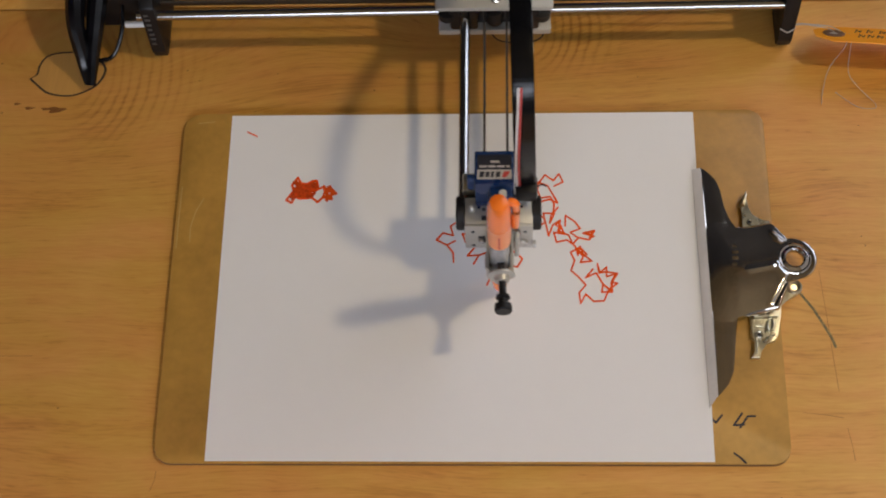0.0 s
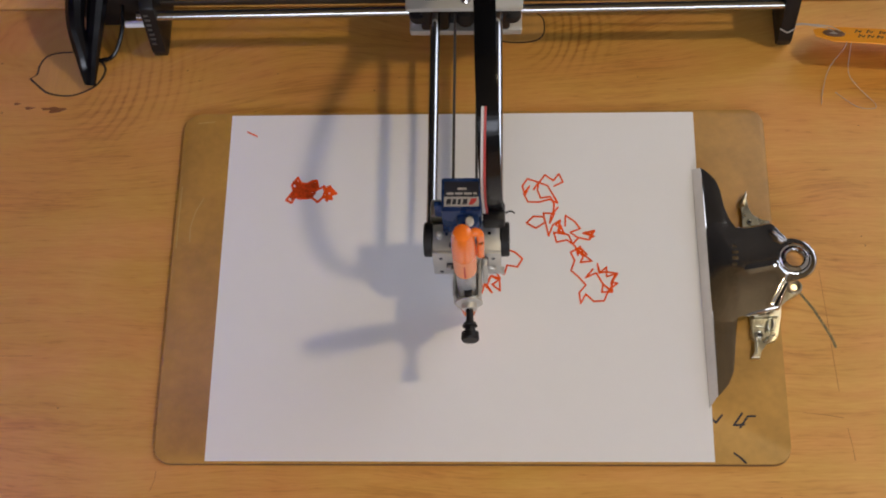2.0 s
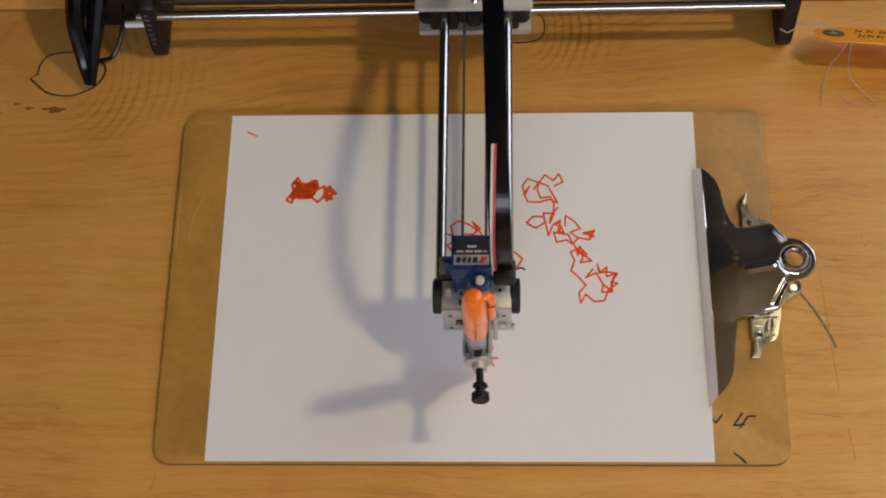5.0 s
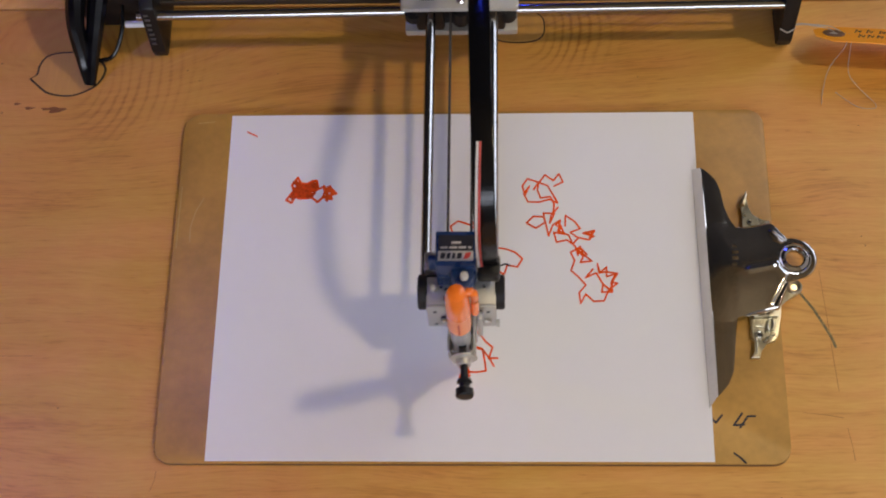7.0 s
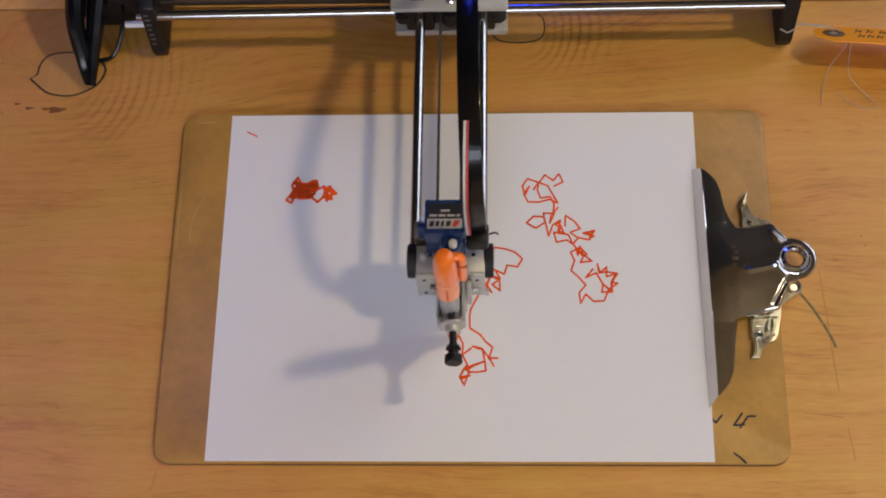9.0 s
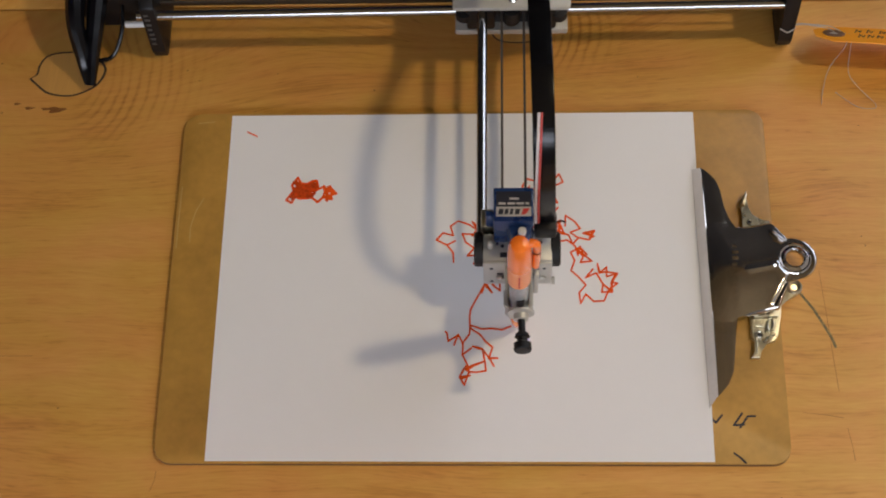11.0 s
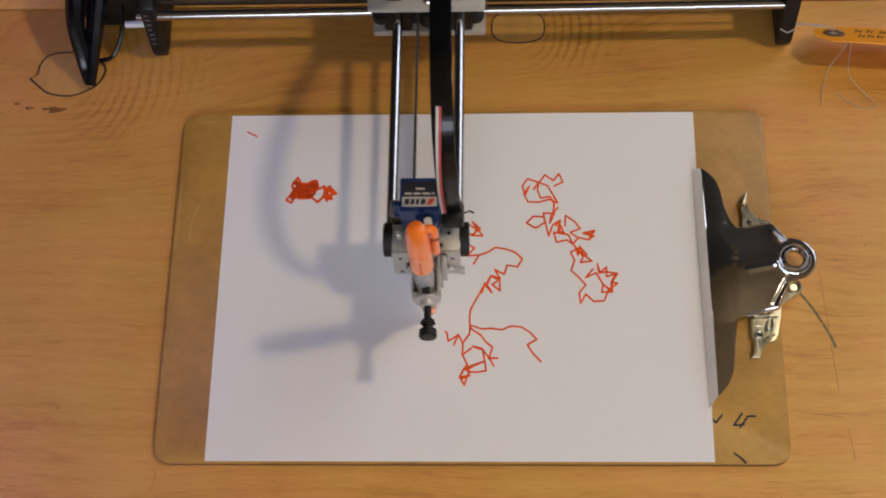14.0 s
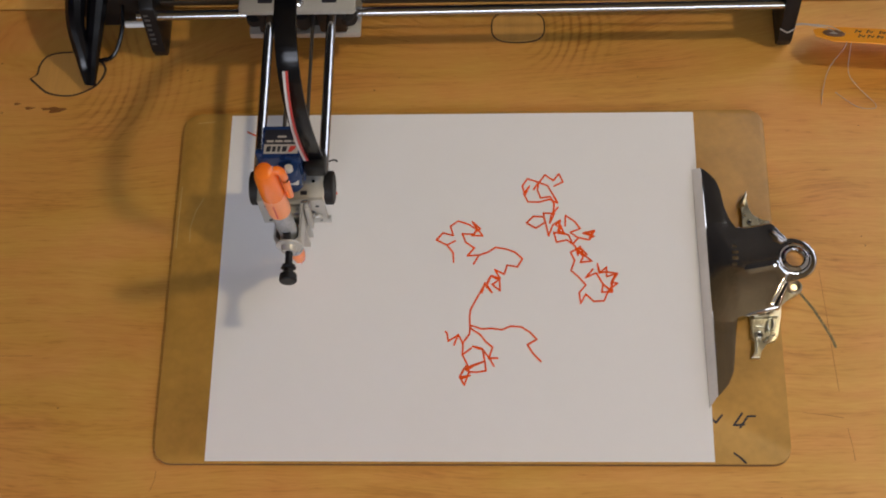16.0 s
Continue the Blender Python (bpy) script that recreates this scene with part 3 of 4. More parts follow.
LOOPS_A = [(55.48, 58.81), (60.64, 61.64), (58.4, 66.87), (54.98, 62.53), (50.13, 66.3), (46.37, 61), (43.22, 56.67), (46.38, 61.37), (39.72, 63.87), (36.67, 58.95), (38.28, 53.38), (40.81, 58.92), (37.42, 54.12), (39.9, 48.69), (46.21, 48.42), (52.34, 50.22), (57.28, 47.98), (51.69, 59.1), (46.38, 61.37), (45.55, 56.4), (47.37, 51.1), (52.91, 52.06), (55.28, 47.12), (54.72, 41.63)]
LOOPS_B = [(57.42, 44.9), (53.27, 39.81), (52.62, 34.98), (55.27, 41.04), (48.89, 41.3), (49.66, 35.25), (44.34, 31.66), (38.9, 35.06), (43.01, 39.29), (49.19, 38.89), (51.73, 26.78), (54.25, 33.78), (58.72, 36.76), (56.92, 28.34), (60.41, 28.9), (58.13, 34.95), (55.38, 34.35), (59.04, 31.32), (57.37, 29.53), (61.04, 27.7), (54.73, 28.93), (56.26, 22.7), (62.28, 24.1), (65.4, 21.47), (63.46, 27.08), (58.02, 29.52)]
LOOPS_C = [(61.38, 33.12), (61.75, 39.76), (66.94, 35.88), (70.12, 31.26), (64.35, 28.88), (68.86, 25.25), (65.73, 21.68), (69.09, 25.5), (75.37, 24.03), (78.29, 30.02), (71.69, 28.26), (77.63, 26.43), (72.78, 28.83), (77.05, 28.81), (75.31, 25.22), (77.86, 26.18)]
LOOPS_D = [(65.5, 21.68), (67.09, 19.89), (68.4, 14.53), (70.03, 19.87), (67.61, 18.1), (70.78, 14.52), (73.49, 14.76), (70.33, 18.69), (71.65, 13.95), (69.78, 9.81), (76.31, 10.74), (71.86, 14.52), (68.57, 17.63)]
LOOPS_E = [(68.7, 18.7), (64.3, 16.33), (66.36, 10.99), (64.27, 4.79), (68.8, 0.41), (72.47, -4.26), (68.58, -8.88), (69.28, -15.46), (72.32, -9.83), (76.79, -14.35), (82.68, -13.91), (85.47, -7.2), (87.59, -8.14), (87.02, -3.16), (90.78, 2.92), (84.44, 0.94), (84.63, 6.81), (80.76, 3.31), (79.51, 8.95), (80.21, 3.31), (84.54, 3.86), (89.91, 3.03), (87.04, -2.57), (90.57, -3.17), (85.47, -7.2)]
LOOPS_F = [(76.82, 5.65), (72.59, 0.39), (78.6, 3.32), (82.36, -3.7), (81.47, -8.57), (87.35, -8.59), (82.36, -3.7), (86.34, -7.2), (88.97, 0.93)]
KNOT = [(-100.42, 54.32), (-99.61, 58.04), (-99.88, 62.91), (-98.22, 63.65), (-95.74, 61.76), (-92.59, 59.86), (-89.32, 62.09), (-85.99, 63.19), (-84.75, 58.69), (-86.3, 55.71), (-86.86, 53.49), (-90.5, 52.02), (-95.6, 52.8), (-99.58, 51.34), (-102.62, 51.36)]
EYES = [(-98.86, 59.91), (-87.97, 55.35), (-101.6, 51.35)]
FRAY = [(-81.74, 59.41), (-80.17, 54.56), (-79.04, 59.39), (-76.83, 55.28), (-78.01, 59.01), (-74.87, 56.75), (-77.45, 54.16), (-75.99, 51.56), (-78.78, 53.8), (-79.64, 50.47), (-79.51, 54.92), (-77.23, 56.77), (-80.89, 55.68), (-81.75, 52.34), (-78.68, 51.57), (-80.98, 57.54), (-77.75, 53.42), (-75.49, 55.64)]
BRANCH_A = [(-3.53, 10.49), (-3.92, 16.44), (-7.5, 21.12), (-2.68, 23.83), (-7.5, 21.12), (-13.72, 24.5), (-9.81, 28.92), (-3.84, 27.22), (-5.56, 33.14), (-1.05, 36.49), (4.94, 34.42), (10.68, 30.4), (7.25, 35.97), (11.9, 31.59), (6.96, 27.17), (13.23, 26.99), (10.24, 31.6), (8.05, 27.99), (1.44, 28.28), (3.46, 22.86), (8.42, 19.25), (4.5, 14.37), (11.19, 14.69), (8.13, 9.27)]
BRANCH_B = [(11.19, 14.69), (16.11, 16.35), (20.7, 19.54), (26.71, 18.55), (32.17, 16.38), (36.26, 12.34), (33.41, 7.24), (27.41, 8.33), (25.76, 2.58), (20.36, 5.53), (23.38, 0.02), (18.27, 1.8), (15.8, -4.05), (18.27, 1.8), (23.05, -0.92), (23.36, -7.57)]

PEN_W = 0.00105
random.seed(11)
lo_x = min(q[0] for q in CLUSTER_A)
mid_y = sum(q[1] for q in CLUSTER_A) / len(CLUSTER_A)


def inside(x, y, ring):
    hit = False
    for (x0, y0), (x1, y1) in zip(ring, ring[1:] + ring[:1]):
        if (y0 > y) != (y1 > y) and x < x0 + (y - y0) * (x1 - x0) / (y1 - y0):
            hit = not hit
    return hit


wad = [KNOT[5]]
while len(wad) < 900:
    x, y = wad[-1][0] + random.uniform(-2.4, 2.4), wad[-1][1] + random.uniform(-2.4, 2.4)
    if inside(x, y, KNOT) and all((x - hx) ** 2 + ((y - hy) / 1.4) ** 2 > 0.8 for hx, hy in EYES):
        wad.append((x, y))
tagged(part("ink_fill", line_strip(on_paper(wad, 0, 0), PEN_W, PZ), INK_DENSE, sheet, "dense red-orange scribbled knot"), kind="stuff")
laid = 0
for pts in (CLUSTER_A, FRAY, DASH, LOOPS_A, LOOPS_B, LOOPS_C, LOOPS_D, LOOPS_E, LOOPS_F, BRANCH_A, BRANCH_B):
    line = on_paper(pts, 0, 0)
    for a, b in zip(line, line[1:]):
        laid += 1
        part("ink_stroke", line_strip([a, b], PEN_W * (0.8 if pts is DASH else 1.35 if pts is CLUSTER_A else 1.0), PZ, 0.00012 + 0.000002 * (laid % 40)), INK, sheet)


# ---- pen plotter ----
BASE = Vector((0.0, 0.19, 0.0))
plotter = empty("pen_plotter", Matrix.Translation(BASE), "desktop pen plotter with chrome rails, aluminium carriage and black feet", "plotter")


def shifted(bm, by=BASE):
    bmesh.ops.translate(bm, verts=bm.verts, vec=-Vector(by))
    return bm


def rail_y(x):
    return 0.1612 + 0.0083 * x


def fixed():
    P = lambda n, bm, m, parent=plotter, lab="": part(n, shifted(bm), m, parent, lab)
    P("rail", rod((-0.196, rail_y(-0.196), 0.0355), (0.200, rail_y(0.2), 0.0355), 0.0030), STEEL, lab="polished front rail")
    P("rail", rod((-0.215, rail_y(-0.2) + 0.062, 0.0355), (0.215, rail_y(0.2) + 0.062, 0.0355), 0.0030), STEEL, lab="polished rear rail")
    bar = box(-0.190, 0.196, 0.1775, 0.206, 0.024, 0.034, 0.001)
    P("beam", bar, BLACK, lab="black beam between the rails")
    P("belt", box(-0.190, 0.196, 0.1700, 0.1712, 0.0305, 0.034), BELT)
    side = [(0.0, 0.0), (0.078, 0.0), (0.082, 0.006), (0.082, 0.044), (0.076, 0.050), (0.010, 0.050), (0.004, 0.046), (-0.002, 0.008)]
    for x0, x1, y in ((-0.1925, -0.1835, 0.1530), (0.1930, 0.2020, 0.1560)):
        bm = prism([(y + u, w) for u, w in side], x0, x1, axis="x")
        bmesh.ops.bevel(bm, geom=list(bm.edges), offset=0.0012, segments=2, affect="EDGES", profile=0.5)
        foot = P("foot", bm, BLACK, lab="black moulded end foot")
        part("rubber_pad", shifted(box(x0 + 0.002, x1 - 0.002, y + 0.002, y + 0.016, 0.0, 0.0015)), RUBBER, foot)
    foot = bpy.data.objects["foot"]
    for k in range(7):
        z = 0.041 - 0.0042 * k
        y = 0.1530 - 0.002 + 0.006 * (z - 0.008) / 0.038 - 0.0003
        part("lettering_bar", shifted(box(-0.1905, -0.1875 if k % 3 else -0.1880, y - 0.0002, y + 0.0004, z - 0.0008, z + 0.0010)), LETTER, foot, "grey lettering bar")
    P("standoff", rod((-0.2060, 0.1612, 0.024), (-0.1928, 0.1612, 0.024), 0.0021), WHITE_PL, lab="pale plastic standoff")
    motor = P("motor", box(-0.236, -0.1930, 0.172, 0.226, 0.004, 0.046, 0.003), BLACK, lab="black stepper motor")
    part("shaft_boss", shifted(rod((-0.223, 0.206, 0.046), (-0.223, 0.206, 0.049), 0.011)), ZINC, motor)
    P("tie_loop", tube([(0.1930, 0.1560, 0.019), (0.1975, 0.1542, 0.0175), (0.2022, 0.1565, 0.019)], 0.0004), STRING)
    # harness dropping from the left end on to the table
    har = P("cable_harness", tube([(-0.222, 0.212, 0.054), (-0.2270, 0.186, 0.058), (-0.2345, 0.160, 0.034), (-0.2328, 0.142, 0.012), (-0.2303, 0.131, 0.0045)], lambda s: 0.0085 - 0.0052 * s), SLEEVE, lab="black cable harness")
    part("cable", shifted(tube([(-0.212, 0.205, 0.05), (-0.2165, 0.182, 0.05), (-0.2235, 0.158, 0.028), (-0.2280, 0.142, 0.012), (-0.2298, 0.130, 0.004)], lambda s: 0.0078 - 0.0045 * s)), SLEEVE, har)
    part("cable", shifted(tube([(-0.208, 0.19, 0.040), (-0.2085, 0.172, 0.028), (-0.2105, 0.160, 0.016), (-0.2170, 0.1500, 0.006), (-0.2260, 0.1470, 0.0045)], 0.0014)), SLEEVE, har)
    part("tape", shifted(box(-0.2290, -0.2252, 0.1700, 0.1790, 0.052, 0.0575, 0.0008)), WHITE_PL, har, "pale tape label")


fixed()


def with_origin(name, bm, m, parent, label, origin):
    """A moving part whose mesh is built round its own origin."""
    bmesh.ops.translate(bm, verts=bm.verts, vec=-Vector(origin))
    return part(name, bm, m, parent, label)


def carriage():
    """Built round the pen's x; slides along the rails."""
    c = -0.0027
    O = Vector((0, 0.19, 0))
    f = lambda bm: shifted(bm, O)
    bm = bmesh.new()
    outline = rounded(c - 0.0342, c + 0.0342, 0.1440, 0.232, 0.002, 3)
    prism(outline, 0.0605, 0.0635, bm, bevel=0.0008)
    top = part("carriage", f(bm), ALU, plotter, "light aluminium sliding carriage")
    part("lower_plate", f(prism(rounded(c - 0.0338, c + 0.0338, 0.1506, 0.232, 0.0015, 3), 0.0245, 0.0290, bevel=0.0006)), ALU, top)
    for s in (-1, 1):
        part("cheek", f(box(c + s * 0.0325 - 0.0016, c + s * 0.0325 + 0.0016, 0.170, 0.228, 0.0292, 0.0603)), ALU, top)
        # Slot's shade painted as a thin dark plate; nothing is cut.
        part("slot", f(prism(rounded(c + s * 0.0188 - 0.0044, c + s * 0.0188 + 0.0044, 0.1500, 0.1575, 0.0008, 2), 0.0630, 0.0637)), LABEL_AND_SHADE, top, "flat dark plate for the shade in a slot")
        part("bearing_block", f(box(c + s * 0.0182 - 0.0085, c + s * 0.0182 + 0.0085, 0.1500, 0.166, 0.0300, 0.0600, 0.002)), BLACK, top)
        part("roller", f(lathe([(0, 0.004), (0.0005, 0.0052), (0.006, 0.0052), (0.0065, 0.004)], (c + s * 0.028, 0.1535, 0.040), (0, 0, 1))), RUBBER, top)
    # Black block put in for the shade between the two plates.
    part("gap_shade_block", f(box(c - 0.0305, c + 0.0305, 0.1556, 0.1690, 0.0296, 0.0600, 0.001)), BLACK, top)
    part("roller", f(lathe([(0, 0.004), (0.0005, 0.0052), (0.012, 0.0052), (0.0125, 0.004)], (c, 0.1555, 0.033), (0, 0, 1))), RUBBER, top)
    screw = part("screw", f(lathe([(0, 0.0030), (0.0012, 0.0030), (0.0022, 0.0022), (0.0026, 0.0008)], (c + 0.0010, 0.1500, 0.0634), (0, 0, 1))), CHROME, top)
    return top


def arm():
    """Built round the pen's tip; slides through the carriage."""
    rods = part("arm", rod((-0.0198, 0.030, 0.054), (-0.0198, 0.330, 0.054), 0.0029), STEEL, plotter, "polished rods, servo and end bracket of the sliding arm")
    part("arm_rod", rod((0.0166, 0.030, 0.054), (0.0166, 0.330, 0.054), 0.0029), STEEL, rods)
    for x in (-0.0085, 0.0045):
        part("belt", box(x - 0.0007, x + 0.0007, 0.030, 0.330, 0.0425, 0.0475), BELT, rods)
    for s, x in ((-1, -0.0213), (1, 0.0203)):
        bm = lathe([(0, 0.0085), (0.0007, 0.0095), (0.0045, 0.0095), (0.0052, 0.0085)], (x - 0.0026, 0.0272, 0.0510), (1, 0, 0))
        part("end_pulley", bm, RUBBER, rods, "black round end block")
    part("servo_mount", box(-0.0195, 0.0185, 0.0275, 0.0365, 0.0415, 0.0565, 0.001), BLACK, rods)
    part("front_plate", box(-0.0190, 0.0182, 0.0170, 0.0330, 0.0568, 0.0590, 0.0009), ALU, rods)
    bm = box(-0.0190, 0.0182, 0.0152, 0.0172, 0.0300, 0.0590, 0.0007)
    face = part("face_plate", bm, ALU, rods)
    for x in (-0.0145, 0.0140):
        for z in (0.0525, 0.0345):
            # Screw holes are dark discs that paint the shade inside.
            part("hole", rod((x, 0.0154, z), (x, 0.0149, z), 0.0011, n=12), LABEL_AND_SHADE, face, "flat dark disc for the shade in a screw hole")
    for x in (-0.0098, 0.0098):
        # Shade in the slot, painted as a dark plate on the face.
        part("slot", box(x - 0.0018, x + 0.0018, 0.0147, 0.0153, 0.0405, 0.0465, 0.0002), LABEL_AND_SHADE, face, "flat dark plate for the shade in a slot")
        part("bush", lathe([(0, 0.0021), (0.0018, 0.0021), (0.0022, 0.0015)], (x, 0.0150, 0.0435), (0, -1, 0)), STEEL, face)
    # Recesses and the hole below: thin dark pieces in place of their shade.
    part("recess", box(-0.0098, -0.0035, 0.0190, 0.0218, 0.0588, 0.0592), LABEL_AND_SHADE, rods, "flat dark plate for the shade in a recess")
    part("recess", box(0.0052, 0.0088, 0.0190, 0.0215, 0.0588, 0.0592), LABEL_AND_SHADE, rods, "flat dark plate for the shade in a recess")
    part("set_screw", lathe([(0, 0.0009), (0.0006, 0.0009)], (-0.0112, 0.0268, 0.0589), (0, 0, 1)), STEEL, rods)
    part("set_screw", lathe([(0, 0.0009), (0.0006, 0.0009)], (0.0120, 0.0272, 0.0589), (0, 0, 1)), STEEL, rods)
    part("grommet", lathe([(0, 0.0028), (0.0012, 0.0030), (0.0020, 0.0022)], (0.0128, 0.0150, 0.0400), (0, -1, 0)), ALU, rods)
    part("pivot", rod((0.0182, 0.0150, 0.0360), (0.0200, 0.0150, 0.0360), 0.0022), ALU, rods)
    part("screw", lathe([(0, 0.0019), (0.0050, 0.0019), (0.0056, 0.0012)], (-0.0150, 0.0255, 0.0588), (0, 0, 1)), ALU, rods)
    part("hole", rod((-0.0085, 0.0255, 0.0589), (-0.0085, 0.0255, 0.0593), 0.0010, n=12), LABEL_AND_SHADE, rods, "flat dark disc for the shade in a screw hole")
    part("side_bracket", box(-0.0200, -0.0128, 0.0350, 0.0455, 0.0500, 0.0640, 0.001), ZINC, rods)
    part("servo", box(-0.0131, 0.0080, 0.0312, 0.0510, 0.0420, 0.0780, 0.0009), SERVO, rods, "small blue hobby servo with a printed label")
    part("servo_gearbox", lathe([(0, 0.0066), (0.0170, 0.0066), (0.0195, 0.0056), (0.0200, 0.0025)], (0.0010, 0.0295, 0.0530), (0, 0, 1)), SERVO, rods)
    part("servo_ear", box(-0.0172, -0.0133, 0.0360, 0.0390, 0.0600, 0.0745, 0.0006), SERVO, rods)
    part("label", box(-0.0117, 0.0067, 0.0340, 0.0396, 0.0779, 0.07815), LABEL_WHITE, rods, "white printed label")
    part("label", box(-0.0117, 0.0067, 0.0397, 0.0486, 0.0779, 0.07813), LABEL_AND_SHADE, rods, "black printed label")
    part("label_mark", prism([(0.0014, 0.0350), (0.0026, 0.0386), (0.0058, 0.0386), (0.0050, 0.0366), (0.0034, 0.0350)], 0.0781, 0.07825), LABEL_RED, rods, "red mark")
    for x, w in ((-0.0106, 0.0024), (-0.0074, 0.0019), (-0.0046, 0.0016), (-0.0020, 0.0024)):
        part("label_bar", prism([(x, 0.0352), (x + w, 0.0352), (x + w + 0.0005, 0.0384), (x + 0.0005, 0.0384)], 0.0781, 0.07822), LABEL_AND_SHADE, rods)
    for x0, x1, y in ((-0.0104, -0.0066, 0.0409), (-0.0058, -0.0018, 0.0409), (-0.0010, 0.0030, 0.0409), (0.0038, 0.0056, 0.0409), (-0.0046, 0.0002, 0.0437)):
        part("label_bar", box(x0, x1, y, y + 0.0012, 0.0781, 0.07822), LABEL_WHITE, rods, "pale print bar")
    part("servo_horn", lathe([(0, 0.0022), (0.0030, 0.0022), (0.0036, 0.0015)], (0.0019, 0.0266, 0.0735), (0, 0, 1)), WHITE_PL, rods, "white servo horn")
    part("horn_arm", box(-0.0030, 0.0060, 0.0225, 0.0265, 0.0625, 0.0642, 0.0005), WHITE_PL, rods)
    part("cable_clamp", box(0.0085, 0.0205, 0.0300, 0.0420, 0.0570, 0.0690, 0.002), BLACK, rods)
    for ob in rods.children:
        if ob.name.split(".")[0] in ("servo", "servo_gearbox", "servo_ear", "label", "label_mark", "label_bar", "servo_horn", "horn_arm", "cable_clamp"):
            ob.location = (0, -0.0033, 0.008)
    part("tie", tube([(0.0205, 0.038, 0.062), (0.0235, 0.0385, 0.063), (0.0255, 0.037, 0.064)], 0.0005, n=6), BLACK, rods)
    return rods


def pen_lift():
    """Slides up and down on the arm; holds the pen."""
    bm = box(-0.0062, 0.0072, 0.0075, 0.0120, 0.0300, 0.0560, 0.001)
    lift = part("pen_holder", bm, ALU, plotter, "aluminium pen clamp with a black thumbscrew")
    bm = bmesh.new()
    outer = [(-0.0072, 0.0120), (-0.0072, -0.0090), (-0.0045, -0.0118), (0.0048, -0.0118), (0.0076, -0.0090), (0.0076, 0.0120), (0.0062, 0.0120), (0.0062, -0.0085), (0.0042, -0.0103), (-0.0040, -0.0103), (-0.0060, -0.0085), (-0.0060, 0.0120)]
    prism(outer, 0.0470, 0.0600, bm)
    part("strap", bm, ALU, lift, "bent aluminium strap")
    # Two added blocks, mostly hidden, that fill out the holder's cast shadow.
    part("shadow_block", box(-0.0058, 0.0068, 0.0050, 0.0074, 0.0150, 0.0560, 0.0006), ALU, lift)
    part("shadow_block", box(-0.0072, 0.0076, 0.0122, 0.0148, 0.0120, 0.0580, 0.0006), ALU, lift)
    part("foot_lug", box(-0.0080, 0.0060, -0.0040, 0.0050, 0.0440, 0.0468, 0.0006), ALU, lift)
    part("collar", lathe([(0, 0.0072), (0.0010, 0.0072), (0.0016, 0.0042), (0.0045, 0.0038), (0.0048, 0.0030)], (0.0012, -0.0118, 0.0575), (0, -1, 0)), ALU, lift)
    knob = part("thumbscrew", lathe([(0, 0.0020), (0.0080, 0.0020), (0.0084, 0.0034), (0.0102, 0.0041), (0.0110, 0.0028), (0.0130, 0.0027), (0.0140, 0.0046), (0.0176, 0.0048), (0.0184, 0.0042)], (0.0014, -0.0160, 0.0580), (0.03, -1, 0.06)), BLACK, lift, "black plastic thumbscrew")
    part("screw_tip", rod((0.0008, -0.0112, 0.0615), (0.0008, -0.0088, 0.0668), 0.0021), BLACK, lift)
    part("guide", box(0.0082, 0.0108, 0.0080, 0.0130, 0.0340, 0.0600, 0.0006), ALU, lift)
    part("hook", tube([(0.0068, 0.012, 0.0605), (0.0105, 0.012, 0.0605), (0.0110, 0.011, 0.052)], 0.0009, n=8), STEEL, lift)
    return lift


def pen():
    """Felt pen built along its own axis, tip at the origin."""
    root = empty("felt_pen", pose(0, 0, 0), "orange-capped clear felt pen held in the plotter", "pen")
    part("nib", lathe([(0, 0.0004), (0.003, 0.0007), (0.0045, 0.0016), (0.008, 0.0020)], (0, 0, 0), (0, 0, 1)), INK, root)
    part("grip", lathe([(0.008, 0.0022), (0.0095, 0.0036), (0.018, 0.0046), (0.026, 0.0048)], (0, 0, 0), (0, 0, 1)), ORANGE, root, "orange front section")
    part("barrel", lathe([(0.026, 0.0048), (0.030, 0.0052), (0.089, 0.0052), (0.093, 0.0048)], (0, 0, 0), (0, 0, 1)), BARREL, root, "frosted grey barrel")
    cap = part("cap", lathe([(0.1085, 0.0062), (0.119, 0.0062), (0.132, 0.0057), (0.1370, 0.0045), (0.1385, 0.0022)], (0, 0, 0), (0, 0, 1)), ORANGE, root, "orange cap pushed on the back end")
    part("cap_skirt", lathe([(0.085, 0.0056), (0.0852, 0.0060), (0.1085, 0.0062)], (0, 0, 0), (0, 0, 1)), ORANGE_SOFT, cap, "paler frosted lower end of the cap")
    bm = tube([(0.0045, 0.001, 0.1350), (0.0074, 0.001, 0.1345), (0.0084, 0.001, 0.128), (0.0082, 0.001, 0.103)], lambda s: 0.0023 - 0.0003 * s, n=12)
    part("cap_clip", bm, ORANGE, cap)
    # Slit's shade painted as a thin dark red bar on the cap.
    part("slit", box(-0.0004, 0.0004, -0.0064, -0.0058, 0.0875, 0.1040), LABEL_RED, cap, "dark red bar for the shade in a moulded slit")
    return root


CARRIAGE, ARM, LIFT, PEN = carriage(), arm(), pen_lift(), pen()

# flexible cable from carriage to arm, in short stiff links
LINKS, CABLE_L = 112, 0.268
link_objs = []


